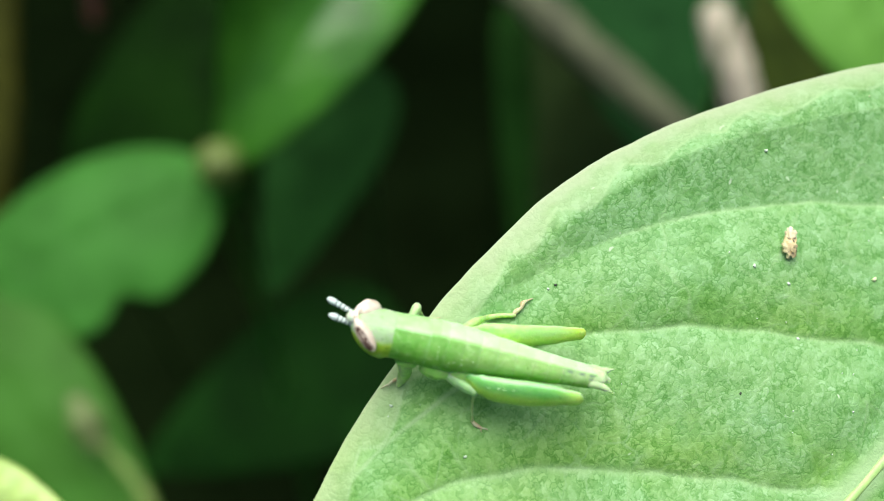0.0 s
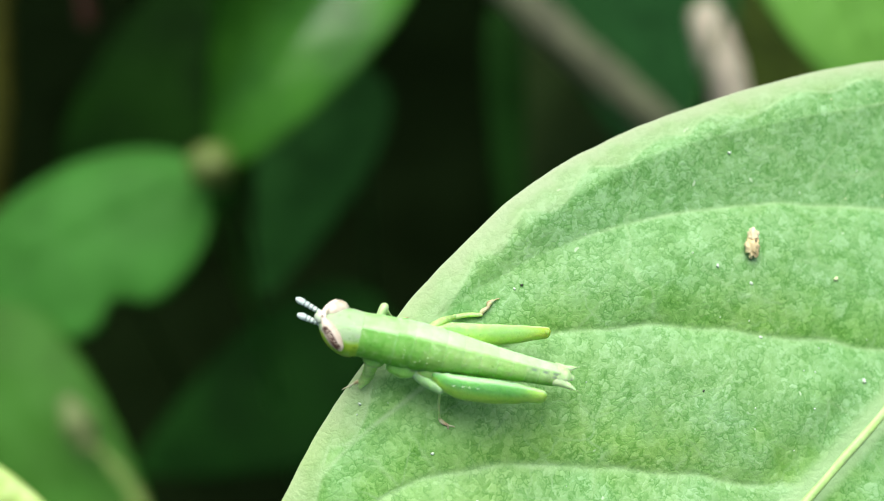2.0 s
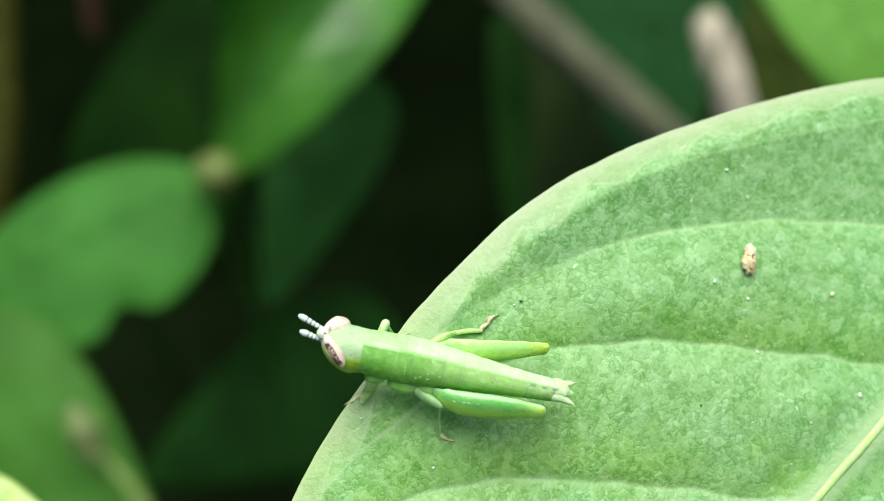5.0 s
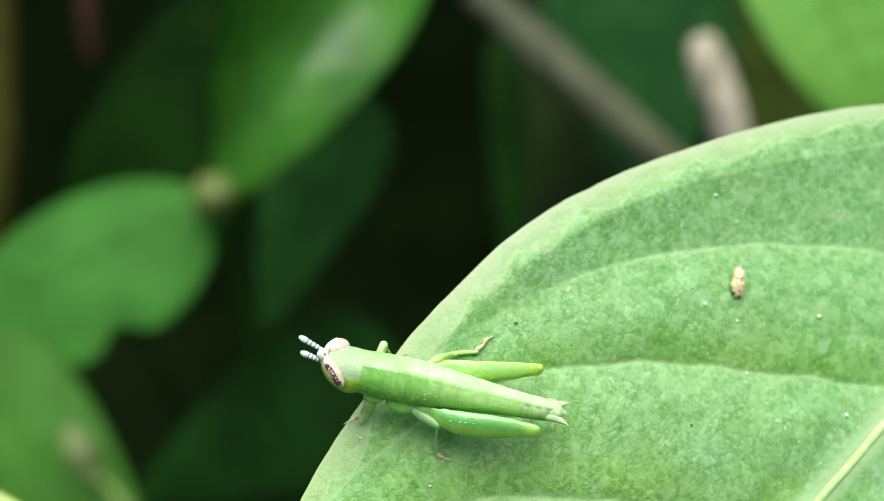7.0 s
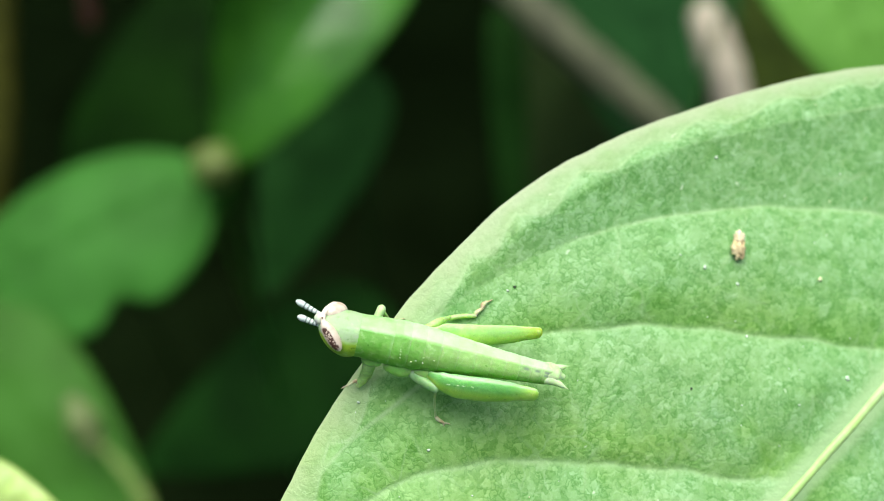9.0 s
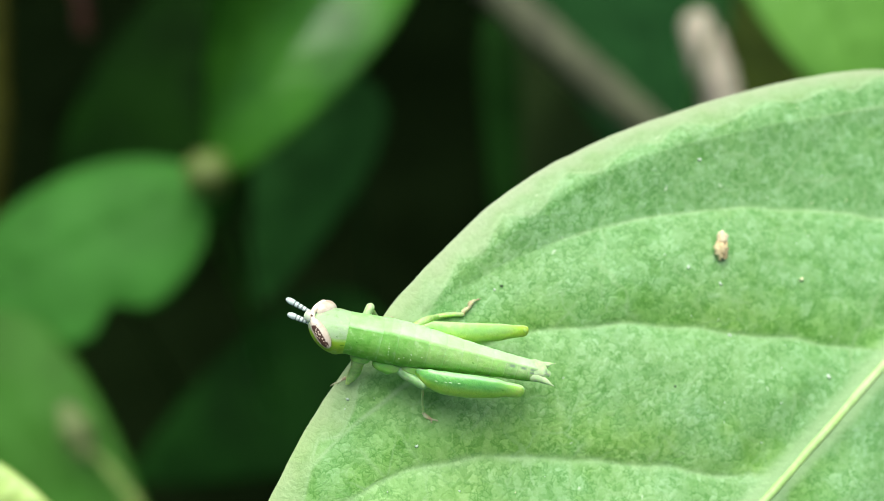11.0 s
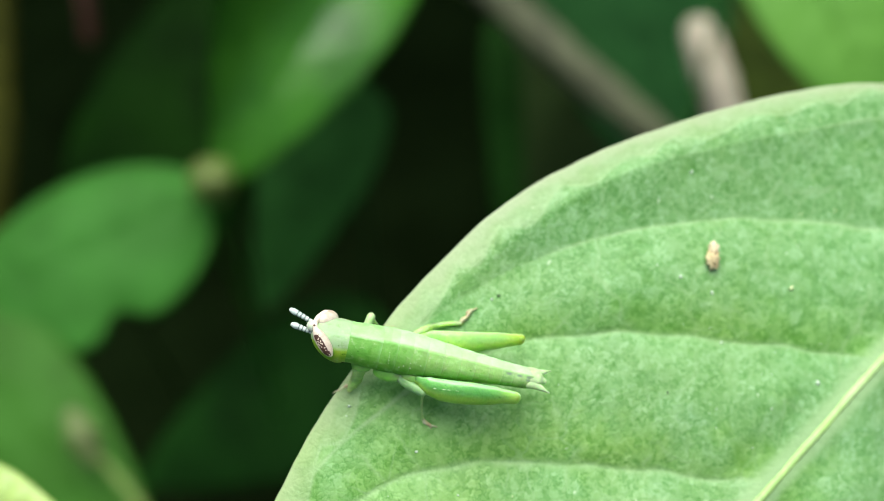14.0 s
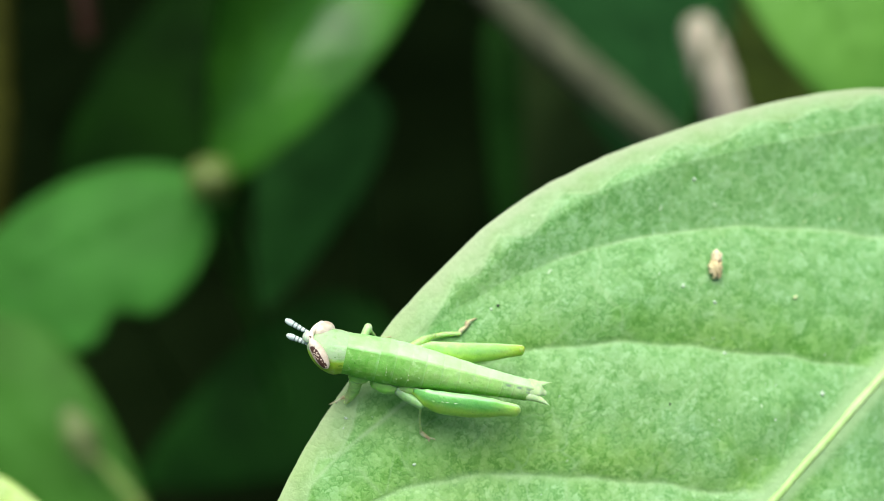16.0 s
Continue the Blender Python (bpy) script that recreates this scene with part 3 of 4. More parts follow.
# ---- the grasshopper ----
def hull(stations, seg=72, keel=0.13, marks=()):
    """A body section along x: rows of x, half width, top, bottom, with a keeled back."""
    g = Geo()
    back, mark, low, line, aft, prev = [], [], [], [], [], None
    for x, hw, top, bot in stations:
        ring = []
        for j in range(seg):
            w = 2 * math.pi * j / seg
            cy, cz = math.sin(w), math.cos(w)
            e = 0.92
            y = hw * math.copysign(abs(cy) ** e, cy)
            z = (top if cz > 0 else bot) * math.copysign(abs(cz) ** e, cz)
            z += keel * top * math.exp(-(w if w < math.pi else 2 * math.pi - w) / 0.24)
            ring.append((x * MM, y * MM, z * MM))
            ang = w if w < math.pi else w - 2 * math.pi
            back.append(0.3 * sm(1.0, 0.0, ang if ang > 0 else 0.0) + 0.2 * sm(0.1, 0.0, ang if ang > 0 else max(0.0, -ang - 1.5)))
            # pale back stripe, widened over the far side as light put into colour
            lit_stripe = (0.6 if x > -0.3 else 0.85) * sm(0.03, -0.09, ang + 0.05 * noise.noise(Vector((x * 4, 0.0, 0.0)))) * (1 - 0.5 * sm(0.3, 0.9, -ang) * (x > 0.1))
            rim = 0.4 * sm(0.11, 0.02, x - stations[-1][0]) * (0.6 + noise.noise(Vector((x * 3, ang * 4, 0.0))))
            crest = 0.8 * (x > 0.05) * sm(0.1, 0.03, abs(ang + 0.04))
            line.append(min(1.0, max(lit_stripe, rim, crest, 0.0)))
            aft.append(sm(0.2, -4.2, x))
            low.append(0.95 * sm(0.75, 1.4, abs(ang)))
            mark.append(max([0.0] + [sm(0.16, 0.08, abs(x - mx)) * sm(0.13, 0.06, abs(ang - ma)) for mx, ma in marks]))
        ids = g.ring(ring)
        if prev:
            g.join(prev, ids)
        else:
            first = ring
        prev = ids
    # end faces on rings of their own, so that the skin stays smooth up to its rim
    for ends in (first, ring):
        g.f.append(tuple(g.ring(ends)))
        for vals in (back, mark, low, line, aft):
            vals += [0.0] * seg
    g.val = {"back": back, "mark": mark, "low": low, "line": line, "aft": aft}
    return g


ROLL = pose(0, 0, 0, -15)


def grasshopper():
    bug = thing("grasshopper", BUG, "young light green grasshopper with cream banded eyes resting on the leaf", "grasshopper")

    def radius(x):
        pts = [(1.6, 1.02), (0.6, 1.09), (-0.4, 1.12), (-1.4, 1.08), (-2.4, 0.98), (-3.6, 0.84), (-4.8, 0.71), (-6.0, 0.6), (-7.0, 0.54), (-7.7, 0.42)]
        for (xa, a), (xb, b) in zip(pts, pts[1:]):
            if xb <= x <= xa:
                return 0.96 * (a + (b - a) * (xa - x) / (xa - xb))
        return pts[0][1] if x > 1.6 else pts[-1][1]

    def section(x0, x1, swell=0.03, tip=0.99):
        rows, k = [], 9
        for i in range(k + 1):
            u = i / k
            x = x0 + (x1 - x0) * u
            r = radius(x) * (1 + swell * math.sin(math.pi * u) ** 0.7 - 0.004 * u)
            if i == 0:
                r *= tip
            rows.append((x, r * 0.97, r, r))
        return rows

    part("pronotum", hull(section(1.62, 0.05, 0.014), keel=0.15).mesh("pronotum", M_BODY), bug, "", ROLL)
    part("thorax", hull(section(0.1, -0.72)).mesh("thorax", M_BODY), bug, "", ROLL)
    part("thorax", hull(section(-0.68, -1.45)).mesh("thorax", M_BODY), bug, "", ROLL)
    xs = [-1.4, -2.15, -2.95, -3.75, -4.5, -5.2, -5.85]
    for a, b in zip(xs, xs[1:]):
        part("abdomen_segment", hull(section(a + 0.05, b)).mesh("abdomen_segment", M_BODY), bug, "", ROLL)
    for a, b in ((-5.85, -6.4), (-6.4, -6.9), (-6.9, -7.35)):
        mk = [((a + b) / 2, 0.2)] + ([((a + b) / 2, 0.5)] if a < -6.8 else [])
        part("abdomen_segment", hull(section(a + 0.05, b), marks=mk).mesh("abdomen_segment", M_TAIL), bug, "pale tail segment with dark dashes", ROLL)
    for y in (0.3, -0.3):
        part("tail_spine", tube([(-7.2, y, 0.1), (-7.75, y * 1.4, 0.08), (-8.28, y * (1.9 if y > 0 else 2.3), 0.0)], [0.26, 0.15, 0.012], 12, 5).mesh("tail_spine", M_TIP), bug, "whitish pointed tail spine")
    part("tail_plate", tube([(-7.2, 0, 0.1), (-7.6, 0, 0.1), (-7.95, 0, 0.05)], [0.43, 0.36, 0.14], 14, 5, 1.1).mesh("tail_plate", M_TIP), bug)

    # head: a slanted ovoid, eyes high on its sides
    g = Geo()
    back, line, prev = [], [], None
    for i in range(25):
        u = i / 24
        # from the neck to the brow, face sloping back below
        r = math.sin(math.acos(max(-0.999, min(0.999, -0.45 + 1.42 * u)))) if u > 0.3 else 1.0
        r = max(r, 0.05)
        ring = []
        for j in range(64):
            w = 2 * math.pi * j / 64
            f = 0.965 + 0.085 * sm(0.0, 0.3, u)
            y, z = math.sin(w) * f * r, math.cos(w) * f * r
            x = 1.5 + 1.85 * u + 0.42 * z * u
            ring.append((x * MM, y * MM, (z * 1.02 - 0.12 * sm(0.0, 0.35, u) + 0.1 * u) * MM))
            back.append(sm(1.02, 0.86, min(w, 2 * math.pi - w)))
            line.append(0.6 * sm(0.07, 0.02, abs(w - 0.33)) * (u < 0.6) + 0.3 * sm(0.09, 0.03, abs(w - 1.0)) * (u < 0.45))
        ids = g.ring(ring)
        if prev:
            g.join(prev, ids)
        else:
            g.f.append(tuple(ids))
        prev = ids
    g.f.append(tuple(prev))
    g.val = {"back": back, "mark": [0.0] * len(back), "line": line}
    head = part("head", g.mesh("head", M_HEAD), bug)
    for side in (1, -1):
        phi = 0.92
        out = Vector((0.25, side * math.sin(phi), math.cos(phi))).normalized()
        along = Vector((1.0 if side > 0 else 0.72, -side * math.cos(phi), math.sin(phi)))
        along = (along - out * along.dot(out)).normalized()
        m = Matrix((along, out, along.cross(out))).transposed().to_4x4()
        m.translation = Vector((2.8, side * (0.74 if side > 0 else 0.66), 0.66 if side > 0 else 0.52)) * MM
        g = ellipsoid(0.78, 0.27, 0.32, 26, 18) if side > 0 else ellipsoid(0.66, 0.43, 0.42, 26, 18)
        g.val = {"band": [(side > 0) * sm(0.66, 0.3, abs((Vector(v).z / MM) / 0.32 + 0.05)) * sm(0.08, 0.16, Vector(v).y / MM) * sm(0.62, 0.4, Vector(v).x / MM) for v in g.v]}
        part("eye", g.mesh("eye", M_EYE), head, "cream compound eye with a mottled brown band", m)
    part("eye_ridge", tube([(2.95, -0.8, 0.78), (3.22, -0.45, 0.88), (3.34, -0.1, 0.8), (3.22, 0.3, 0.74)], [0.17, 0.14, 0.12, 0.12], 12, 5).mesh("eye_ridge", M_CREAM), head, "cream ridge joining the eyes")
    for q, rr in (((3.36, 0.08, 0.93), 0.05), ((3.25, 0.3, 0.86), 0.06), ((3.12, 0.48, 0.86), 0.05)):
        part("spot", ellipsoid(rr, rr, rr * 0.8, 8, 6, centre=q).mesh("spot", M_SPOT), head, "dark brown spot")
    part("brow", ellipsoid(0.3, 0.3, 0.3, 16, 10, centre=(3.42, -0.12, 0.52)).mesh("brow", M_BROW), head, "whitish grey brow")
    for side, base, tip in ((-1, (3.48, -0.5, 0.26), (4.6, -0.95, 0.22)), (1, (3.36, 0.05, 0.22), (4.38, -0.14, 0.26))):
        b, t = Vector(base), Vector(tip)
        ant = part("antenna", tube([b.lerp(t, q / 6) for q in range(7)], [0.085, 0.105, 0.09, 0.118, 0.104, 0.13, 0.117, 0.14, 0.13, 0.148, 0.155, 0.145, 0.105], 16, 6).mesh("antenna", M_HORN), head, "short stubby whitish antenna with dark rings")
        for u, wd, rr in ((0.03, 0.05, 0.095), (0.167, 0.04, 0.1), (0.333, 0.055, 0.114), (0.5, 0.05, 0.127), (0.667, 0.03, 0.138)):
            part("ring", tube([b.lerp(t, u - wd / 2), b.lerp(t, u + wd / 2)], [rr, rr], 16, 1).mesh("ring", M_HORN_DARK), ant, "dark ring")

    def leg(femur, femur_r, fmat, tibia, tibia_r, tarsus, tarsus_r, flat=0.75, tmat=M_SHIN, name="leg", up=(0, 0, 1)):
        lg = part(name, tube(femur, femur_r, 24, 8, flat, up, keyed=True).mesh("femur", fmat), bug)
        if tibia:
            part("shin", tube(tibia, tibia_r, 10, 5).mesh("shin", tmat), lg, "thin brownish shin")
        if tarsus:
            part("foot", tube(tarsus, tarsus_r, 10, 5).mesh("foot", M_FOOT), lg, "rusty brown foot")
            e = Vector(tarsus[-1])
            d = (e - Vector(tarsus[-2])).normalized()
            for s in (0.12, -0.12):
                part("claw", tube([e, e + d * 0.12 + Vector((s, s * 0.5, -0.02)), e + d * 0.22 + Vector((s * 1.3, s * 0.6, -0.08))], [0.05, 0.035, 0.01], 6, 3).mesh("claw", M_FOOT), lg)
        return lg

    for cx, cy, cz, ra, rb in ((0.75, 0.58, -0.78, 0.55, 0.42), (-0.55, 0.72, -0.82, 0.75, 0.48), (-1.75, 0.75, -0.66, 0.66, 0.46)):
        part("coxa", ellipsoid(ra, rb, rb, 16, 10, 0.15, 1.5, (cx, cy, cz)).mesh("coxa", M_FEMUR), bug, "bright green leg base")
    # hind legs folded alongside
    near = leg([(-2.0, 1.12, -0.36), (-2.5, 1.3, -0.34), (-3.3, 1.4, -0.3), (-4.4, 1.38, -0.17), (-5.4, 1.3, -0.08), (-6.1, 1.24, -0.02), (-6.6, 1.22, 0.0)],
               [0.26, 0.52, 0.65, 0.66, 0.57, 0.42, 0.38], M_THIGH, [(-6.55, 1.25, -0.25), (-5.2, 1.25, -0.7), (-3.2, 1.2, -1.0)], [0.16, 0.13, 0.11],
               [(-3.2, 1.2, -1.0), (-3.3, 0.8, -1.5), settle((-3.4, 0.4, -2.0), 0.08)], [0.1, 0.09, 0.07], 0.6, M_LEG, "hind_leg", (0, -0.25, 1))
    part("knee", ellipsoid(0.19, 0.22, 0.36, 16, 12, 0.25, 2.0, centre=(-6.6, 1.22, -0.02)).mesh("knee", M_KNEE), near, "yellowish knee")
    far = leg([(-1.8, -0.95, 0.0), (-2.4, -1.05, 0.08), (-3.3, -1.15, 0.08), (-4.2, -1.38, 0.0), (-5.3, -1.74, -0.08), (-6.15, -2.03, -0.13), (-6.66, -2.2, -0.17)],
              [0.28, 0.46, 0.53, 0.53, 0.46, 0.35, 0.30], M_THIGH_PALE, [(-6.62, -2.17, -0.37), (-5.2, -1.8, -0.6), (-3.0, -1.3, -0.7)], [0.16, 0.13, 0.11],
              [(-3.0, -1.3, -0.7), (-2.7, -1.6, -1.0), (-2.4, -1.8, -1.3)], [0.1, 0.09, 0.07], 0.6, M_SHIN, "hind_leg", (0, -0.6, 1))
    part("knee", ellipsoid(0.2, 0.18, 0.29, 16, 12, 0.2, 2.0, centre=(-6.63, -2.19, -0.19)).mesh("knee", M_KNEE), far)
    # middle legs
    leg([(-0.75, 0.6, -0.85), (-1.5, 1.12, -0.8), (-2.3, 1.5, -0.7)], [0.24, 0.29, 0.25], M_LEG, [(-2.32, 1.5, -0.8), (-2.5, 1.5, -2.0), settle((-2.75, 1.5, -3.3), 0.15)], [0.07, 0.055, 0.055],
        [settle((-2.75, 1.5, -3.3), 0.1), settle((-2.9, 1.55, -3.5), 0.08), settle((-3.2, 1.62, -3.58), 0.06)], [0.07, 0.1, 0.06], 0.8, M_SHIN, "middle_leg")
    leg([(-0.8, -0.7, -0.5), (-1.8, -1.65, -0.4), settle((-2.53, -2.5, -0.85), 0.3)], [0.2, 0.25, 0.12], M_FORE, [settle((-2.5, -2.45, -0.85), 0.3), settle((-3.1, -2.8, -0.98), 0.16), settle((-3.75, -3.0, -1.05), 0.12)], [0.12, 0.11, 0.1],
        [settle((-3.7, -2.97, -1.05), 0.12), settle((-3.8, -3.2, -1.0), 0.1), settle((-3.98, -3.38, -0.94), 0.14), settle((-4.02, -3.58, -0.85), 0.1), settle((-4.16, -3.7, -0.75), 0.1)], [0.08, 0.12, 0.08, 0.13, 0.08], 0.8, M_FORE, "middle_leg")
    # fore legs
    knee = settle((0.58, 0.52, -1.9), 0.7)
    stepping = leg([(1.0, 0.55, -0.85), (0.75, 0.6, -1.3), knee], [0.24, 0.34, 0.32], M_FORE, [knee, settle((0.66, 0.62, -2.4), 0.35), settle((0.74, 0.72, -2.86), 0.13)], [0.3, 0.24, 0.12],
        [settle((0.7, 0.66, -2.8), 0.1), settle((0.88, 0.58, -2.65), 0.1), settle((1.15, 0.76, -2.9), 0.07)], [0.06, 0.09, 0.06], 0.8, M_FORE, "fore_leg")
    leg([(1.0, -0.7, -0.5), (0.88, -1.25, -0.25), (0.79, -1.6, 0.02)], [0.2, 0.25, 0.26], M_TIP, [(0.79, -1.6, -0.02), (0.4, -1.75, -0.8), settle((0.1, -1.9, -1.5), 0.1)], [0.1, 0.08, 0.07],
        [settle((0.1, -1.9, -1.55), 0.08), settle((0.0, -2.0, -1.5), 0.06), settle((-0.2, -2.1, -1.35), 0.06)], [0.07, 0.09, 0.05], 0.8, M_SHIN, "fore_leg")
    # pale beads in rows on thigh and flank
    bead = ellipsoid(0.11, 0.035, 0.04, 8, 5).mesh("bead", M_BEAD)
    for k in (0, 1.3, 2.0, 3.2, 4.1):
        x = -2.75 - 0.33 * k
        part("bead", bead, near, "", pose(x * MM, (1.665 - 0.02 * k) * MM, (0.14 + 0.025 * k) * MM, 0, 4) @ Matrix.Diagonal((0.7, 0.5, 0.6, 1)))
    for x, ang in ((-0.30, 0.56), (-0.32, 0.66), (-0.33, 0.78), (-0.35, 0.86), (-0.36, 1.0), (-0.38, 1.14), (-1.4, 0.95), (-1.43, 1.2), (-1.1, 1.15), (-0.9, 1.25), (-1.9, 1.0)):
        r = radius(x)
        part("bead", bead, bug, "", pose(x * MM, 1.035 * r * math.sin(ang) * MM, 1.05 * r * math.cos(ang) * MM, -math.degrees(ang)) @ Matrix.Diagonal((0.3, 0.7, 0.75, 1)))
    return bug, stepping


# ---- the plants behind ----
def place(u, v, d, k=1.5):
    """A point of the slope's axes d millimetres deep, u and v millimetres across and up per metre of depth."""
    d *= k
    return Vector((u * d / 1000, d, v * d / 1000))


def back_leaf(name_label, base, tip, wide_l, wide_r, mat, roll=0.0, arch=4.0, bite=None, blunt=0.5, name="leaf", lift=0.25, fold=0.0):
    """A leaf from base to tip (mm, slope's axes) with a half width on either side; fold: how steeply the left half rises; bite: place along, width, depth of a gap in the right margin."""
    a, b = Vector(base), Vector(tip)
    wide_l, wide_r, arch = wide_l * 1.5, wide_r * 1.5, arch * 1.5
    ex = (b - a).normalized()
    face = Vector((0, -1, lift))
    ez = (face - ex * face.dot(ex)).normalized()
    ey = ez.cross(ex)
    m = Matrix((ex, ey, ez)).transposed().to_4x4()
    m.translation = a * MM
    length = (b - a).length
    leaf = thing(name, SITE @ m @ pose(0, 0, 0, roll), name_label, "leaf")
    g = Geo()
    ns, nn = 56, 24
    for side in (1, -1):
        for i in range(ns + 1):
            t = i / ns
            prof = max(0.004, math.sin(math.pi * t ** blunt)) ** 0.75
            for j in range(nn + 1):
                u = 2 * j / nn - 1
                w = (wide_l if u > 0 else wide_r) * prof
                if bite and u > 0:
                    w *= 1 - bite[2] * math.exp(-((t - bite[0]) / bite[1]) ** 2)
                n = u * w
                ph = (t * 7 - abs(u) * 1.2) % 1.0
                h = -arch * (2 * t - 1) ** 2 - 0.10 * abs(n) * abs(u) + 0.35 * math.sin(math.pi * ph) * (1 - u * u) + 0.9 * noise.noise(Vector((t * 3 + length, n * 0.06, 0.5)))
                h -= 0.5 * math.exp(-(n / 1.2) ** 2)
                h += fold * max(n, 0.0) ** 2 / wide_l
                th = 0.15 * math.sqrt(max(0.0, 1 - u ** 6))
                g.v.append((t * length * MM, n * MM, (h + side * th) * MM))
    k, half = nn + 1, (ns + 1) * (nn + 1)
    for o in (0, half):
        g.f += [(o + i * k + j, o + i * k + j + 1, o + (i + 1) * k + j + 1, o + (i + 1) * k + j) for i in range(ns) for j in range(nn)]
    for j in (0, nn):
        g.f += [(i * k + j, (i + 1) * k + j, half + (i + 1) * k + j, half + i * k + j) for i in range(ns)]
    part("blade", g.mesh("blade", mat), leaf)
    rib = [(t * length, 0, -arch * (2 * t - 1) ** 2 - 0.2) for t in (0, 0.2, 0.4, 0.6, 0.8, 0.97)]
    part("midrib", tube(rib, [0.7, 0.5, 0.3, 0.1], 10, 4).mesh("midrib", mat), leaf)
    inv = (SITE @ m @ pose(0, 0, 0, roll)).inverted()
    w = SITE @ (a * MM)
    foot = [inv @ Vector((w.x, w.y + k * 0.05, w.z * (1 - k))) / MM for k in (0.5, 0.8, 1.02)]
    part("stalk", tube([Vector((1, 0, -arch)), Vector((-6, 0, -arch - 3))] + foot, [0.6, 0.7, 0.9, 1.1, 1.2], 8, 4).mesh("stalk", mat), leaf)
    return leaf


def limb(name, label, category, pts, radii, mat, rough=0.15):
    ob = thing(name, SITE @ Matrix.Translation(Vector(pts[0]) * MM), label, category)
    o = Vector(pts[0])
    radii = [r * 1.5 for r in radii]
    part("stem" if name != "stem" else "stalk", tube([Vector(p) - o for p in pts], radii, 18, 10, rough=rough).mesh(name, mat), ob)
    return ob


def thicket():
    # the nearer leaves first, then those with deep shade painted in, then twigs and stems
    back_leaf("broad green leaf with a bitten edge", place(-196, 76, 225), place(-458, -70, 215), 19.5, 13.5, M_LEAF_MID, bite=(0.42, 0.06, 0.26), blunt=0.74)
    back_leaf("long glossy green leaf catching light", place(-188, 84, 230), place(6, 328, 250), 18, 13, M_LEAF_GLOSSY, roll=4, blunt=1.0, lift=0.24, arch=14, fold=1.45)
    back_leaf("leaf hanging behind, shade painted into its bluish green", place(-72, 165, 270), place(-150, -42, 275), 14, 14.5, M_LEAF_SHADE_BLUISH)
    back_leaf("green leaf with shade painted into its colour", place(-290, 30, 285), place(-175, 290, 295), 17, 30, M_LEAF_SHADE)
    back_leaf("green leaf with a brownish pink blotch", place(-430, -30, 215), place(-215, -330, 205), 14.5, 17, M_LEAF_YELLOWISH, blunt=0.6)
    back_leaf("yellow green leaf close to the ground", place(-464, -242, 80, 1), place(-315, -228, 78.5, 1), 3.4, 3.4, M_LEAF_LIME, arch=0.3, blunt=0.8)
    back_leaf("fresh green leaf above the perch", place(300, 330, 170), place(402, 108, 165), 22, 11.0, M_LEAF_BRIGHT, blunt=0.72)
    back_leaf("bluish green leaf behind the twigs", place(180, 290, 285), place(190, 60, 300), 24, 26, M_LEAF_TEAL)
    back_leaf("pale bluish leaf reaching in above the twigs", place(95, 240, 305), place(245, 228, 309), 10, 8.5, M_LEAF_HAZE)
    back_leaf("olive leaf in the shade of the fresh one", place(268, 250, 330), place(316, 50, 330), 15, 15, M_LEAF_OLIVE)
    back_leaf("narrow leaf painted dark for deep shade", place(58, 215, 300), place(70, -60, 305), 5.2, 5.2, M_LEAF_SHADE_DIM)
    # added dark sheet that gives the shaded gap its murky green
    back_leaf("wide leaf added to fill the dark gap with murky green", place(170, -70, 350), place(90, 270, 350), 30, 34, M_LEAF_GAP_FILL)
    back_leaf("large leaf painted dark for deep shade", place(-25, -72, 330), place(-258, -185, 320), 23, 26, M_LEAF_SHADE_DEEP)
    limb("bud", "yellowish green bud at a leaf joint", "bud", [place(-195, 78, 222), place(-189, 73, 221), place(-183, 66, 222)], [3.2, 4.8, 3.2], M_BUD)
    limb("twig", "grey brown dry twig", "twig", [place(39, 245, 275), place(122, 170, 275), place(209, 92, 280), place(260, 40, 292)], [4.2, 4.8, 4.4, 4.0], M_TWIG)
    limb("stem", "pinkish dry broken stem", "stem", [place(231, 200, 232), place(241, 170, 232), place(255, 120, 235), place(272, 40, 245), place(288, -60, 262)], [3.3, 4.1, 3.9, 3.9, 3.9], M_CANE)
    limb("stem", "olive green stem rising from the ground", "stem", [place(-374, 260, 240), place(-371, 120, 240), place(-378, 20, 245), place(-390, -150, 270)], [3.4, 3.5, 3.5, 3.5], M_STEM)
    limb("blotch", "pinkish brown dried leaf bit", "leaf bit", [place(-310, -128, 206), place(-301, -145, 205), place(-292, -164, 205)], [1.6, 2.9, 1.6], M_SCAR)
    limb("leaf_edge", "yellowed dry strip of leaf edge", "leaf bit", [place(-285, -165, 204), place(-262, -192, 204), place(-245, -220, 204)], [0.5, 1.1, 1.2], M_DRY)
    limb("twig", "thin reddish brown twig", "twig", [place(-304, 300, 330), place(-298, 240, 330), place(-294, 196, 335)], [2.6, 2.6, 2.4], M_RUST)


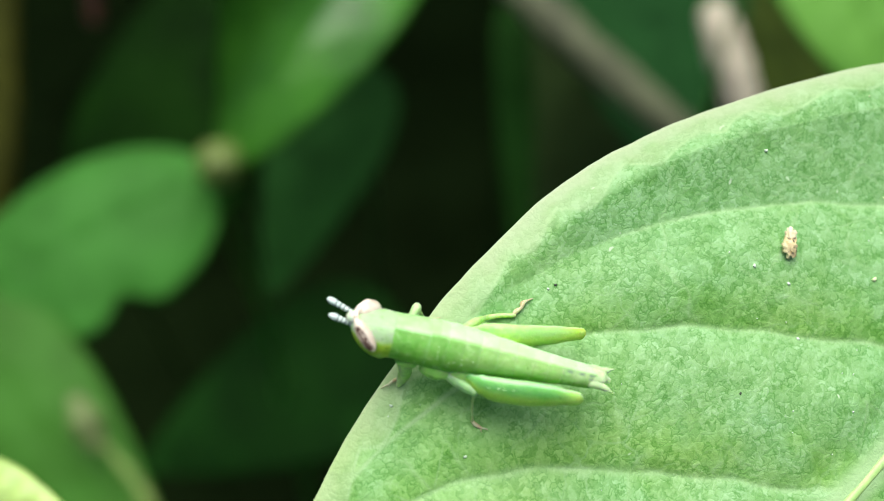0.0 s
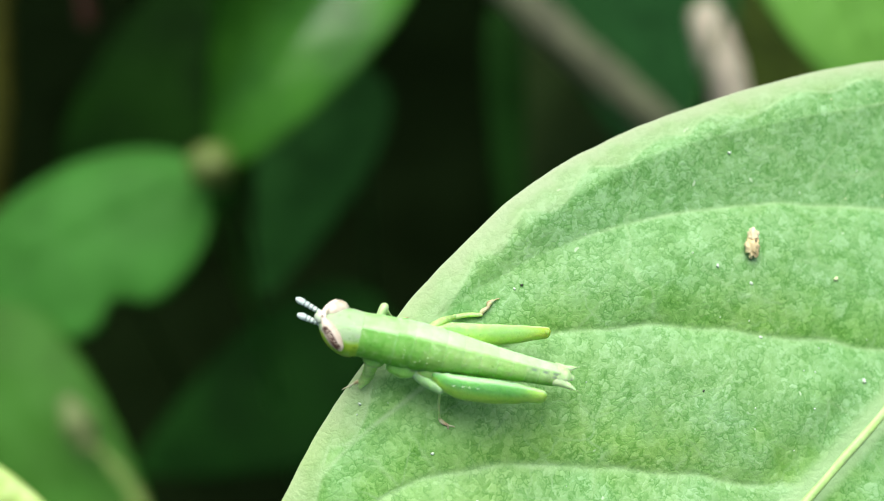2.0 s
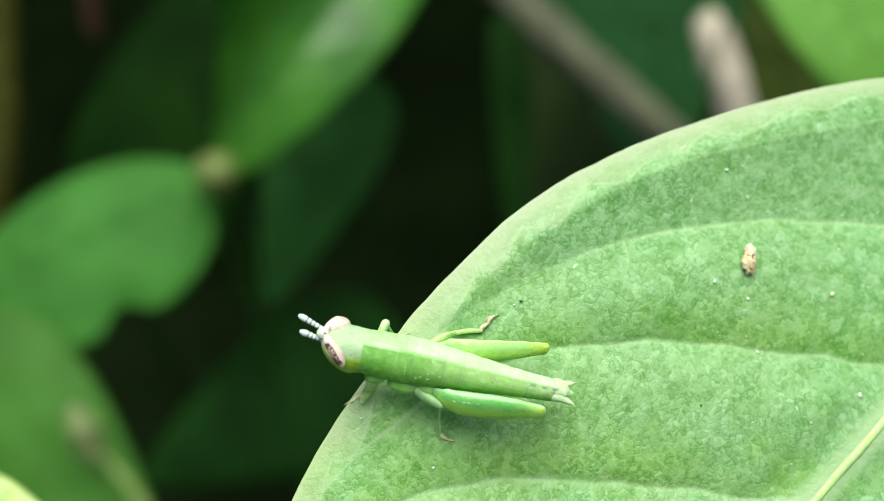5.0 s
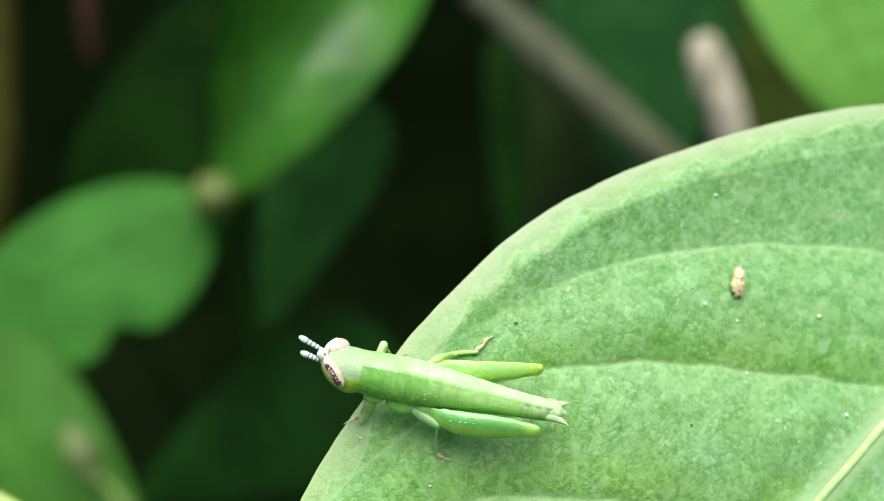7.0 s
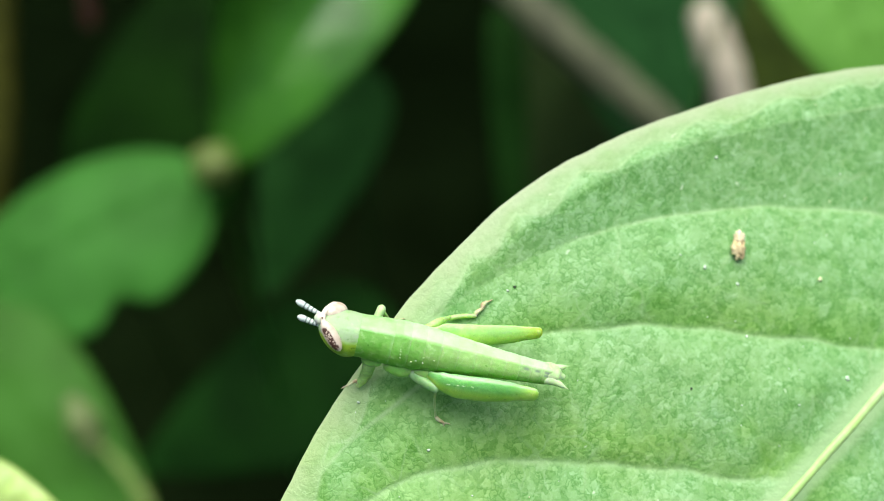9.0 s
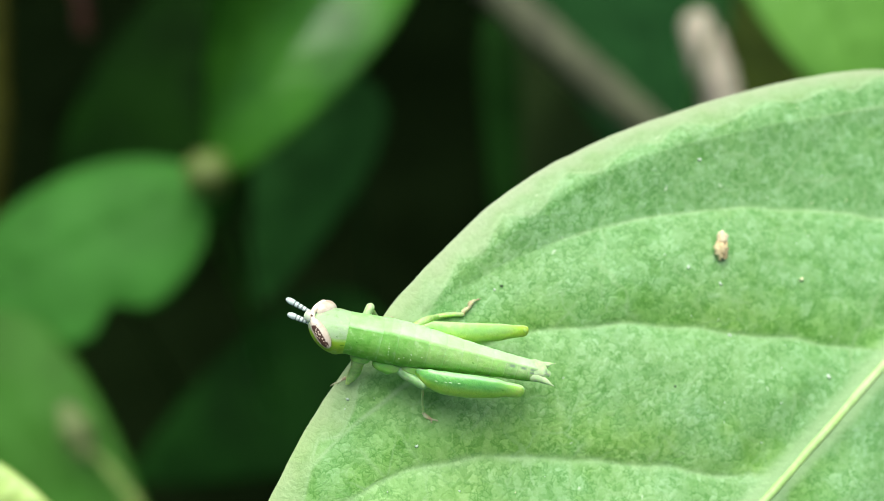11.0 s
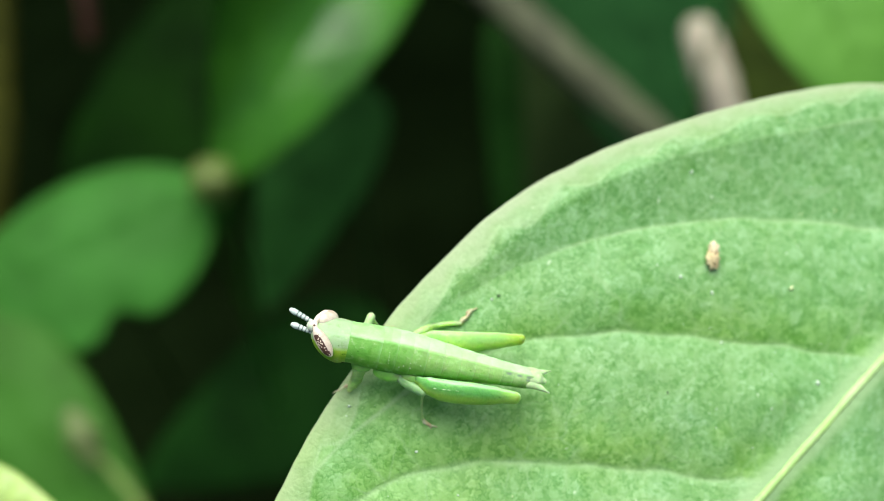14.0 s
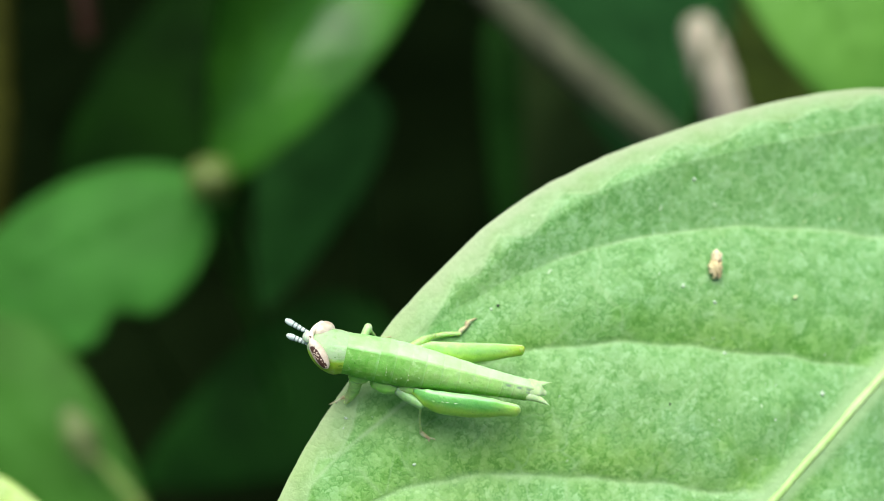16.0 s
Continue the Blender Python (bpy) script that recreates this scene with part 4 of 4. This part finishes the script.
def shade_canopy():
    """An added shrub, out of view, that blocks light to keep the hollow in shade."""
    bush = thing("shrub", pose(0, 0.62, 0), "unseen leafy shrub added to shade the hollow", "shrub")
    rnd = random.Random(11)
    for x in (-0.35, 0.02, 0.4):
        pts = [(x * 1000, 180, 0), (x * 1000 + 15, 170, 300), (x * 900, 90, 640), (x * 800, -60, 740), (x * 700, -180, 780)]
        part("branch", tube(pts, [9, 8, 6, 4, 2], 12, 6, rough=0.2).mesh("branch", M_TWIG), bush)
    g = Geo()
    for _ in range(950):
        a, q = rnd.uniform(0, 2 * math.pi), math.sqrt(rnd.random())
        c = Vector((0.85 * q * math.cos(a), 0.2 + 0.46 * q * math.sin(a) * (1 + 0.15 * math.sin(5 * a)), 0.66 + rnd.uniform(0, 0.14) + 0.28 * rnd.random() * (1 - q * q)))
        d = Vector((rnd.uniform(-1, 1), rnd.uniform(-1, 1), rnd.uniform(-0.5, 0.2))).normalized()
        up = Vector((rnd.uniform(-0.5, 0.5), rnd.uniform(-0.5, 0.5), 1)).normalized()
        sd = d.cross(up).normalized()
        ln, wd = rnd.uniform(0.05, 0.09), rnd.uniform(0.018, 0.03)
        i = len(g.v)
        for t, w in ((0, 0.05), (0.25, 0.85), (0.55, 1.0), (0.8, 0.6), (1, 0.03)):
            m = c + d * ln * t - up * 0.012 * t * t
            g.v += [tuple(m - sd * wd * w + up * 0.004), tuple(m), tuple(m + sd * wd * w + up * 0.004)]
        for k in range(4):
            a = i + 3 * k
            g.f += [(a, a + 1, a + 4, a + 3), (a + 1, a + 2, a + 5, a + 4)]
    tagged(part("foliage", g.mesh("foliage", M_LEAF_MID), bush), kind="stuff")


def plant_stem():
    e = LEAF @ (Vector(STALK_END) * MM) / MM
    ob = thing("plant_stem", pose((e.x + 12) * MM, (e.y + 25) * MM, 0), "green upright stem of the perch plant", "stem")
    part("stalk", tube([(0, 0, -5), (-2, -6, e.z * 0.4), (-8, -18, e.z * 0.8), (-12, -25, e.z + 1)], [3.2, 2.8, 2.2, 1.4], 14, 8, rough=0.1).mesh("stalk", M_STEM), ob)


def motions():
    # the near fore leg lets go and steps forward onto the leaf's edge
    hip = Vector((1.0, 0.55, -0.85)) * MM
    still = Matrix.Identity(4)
    step = Matrix.Translation(hip) @ pose(0, 0, 0, 7, -8, 0) @ Matrix.Translation(-hip)
    lifted = Matrix.Translation(hip) @ pose(0, 0, 0, -2, -7, 0) @ Matrix.Translation(-hip)
    walk(FORE_LEG, [(0.0, still), (1.3, still), (1.45, lifted), (1.6, step), (16.0, step)])


ground()
perch_leaf()
_, FORE_LEG = grasshopper()
husk()
specks()
thicket()
plant_stem()
shade_canopy()
motions()
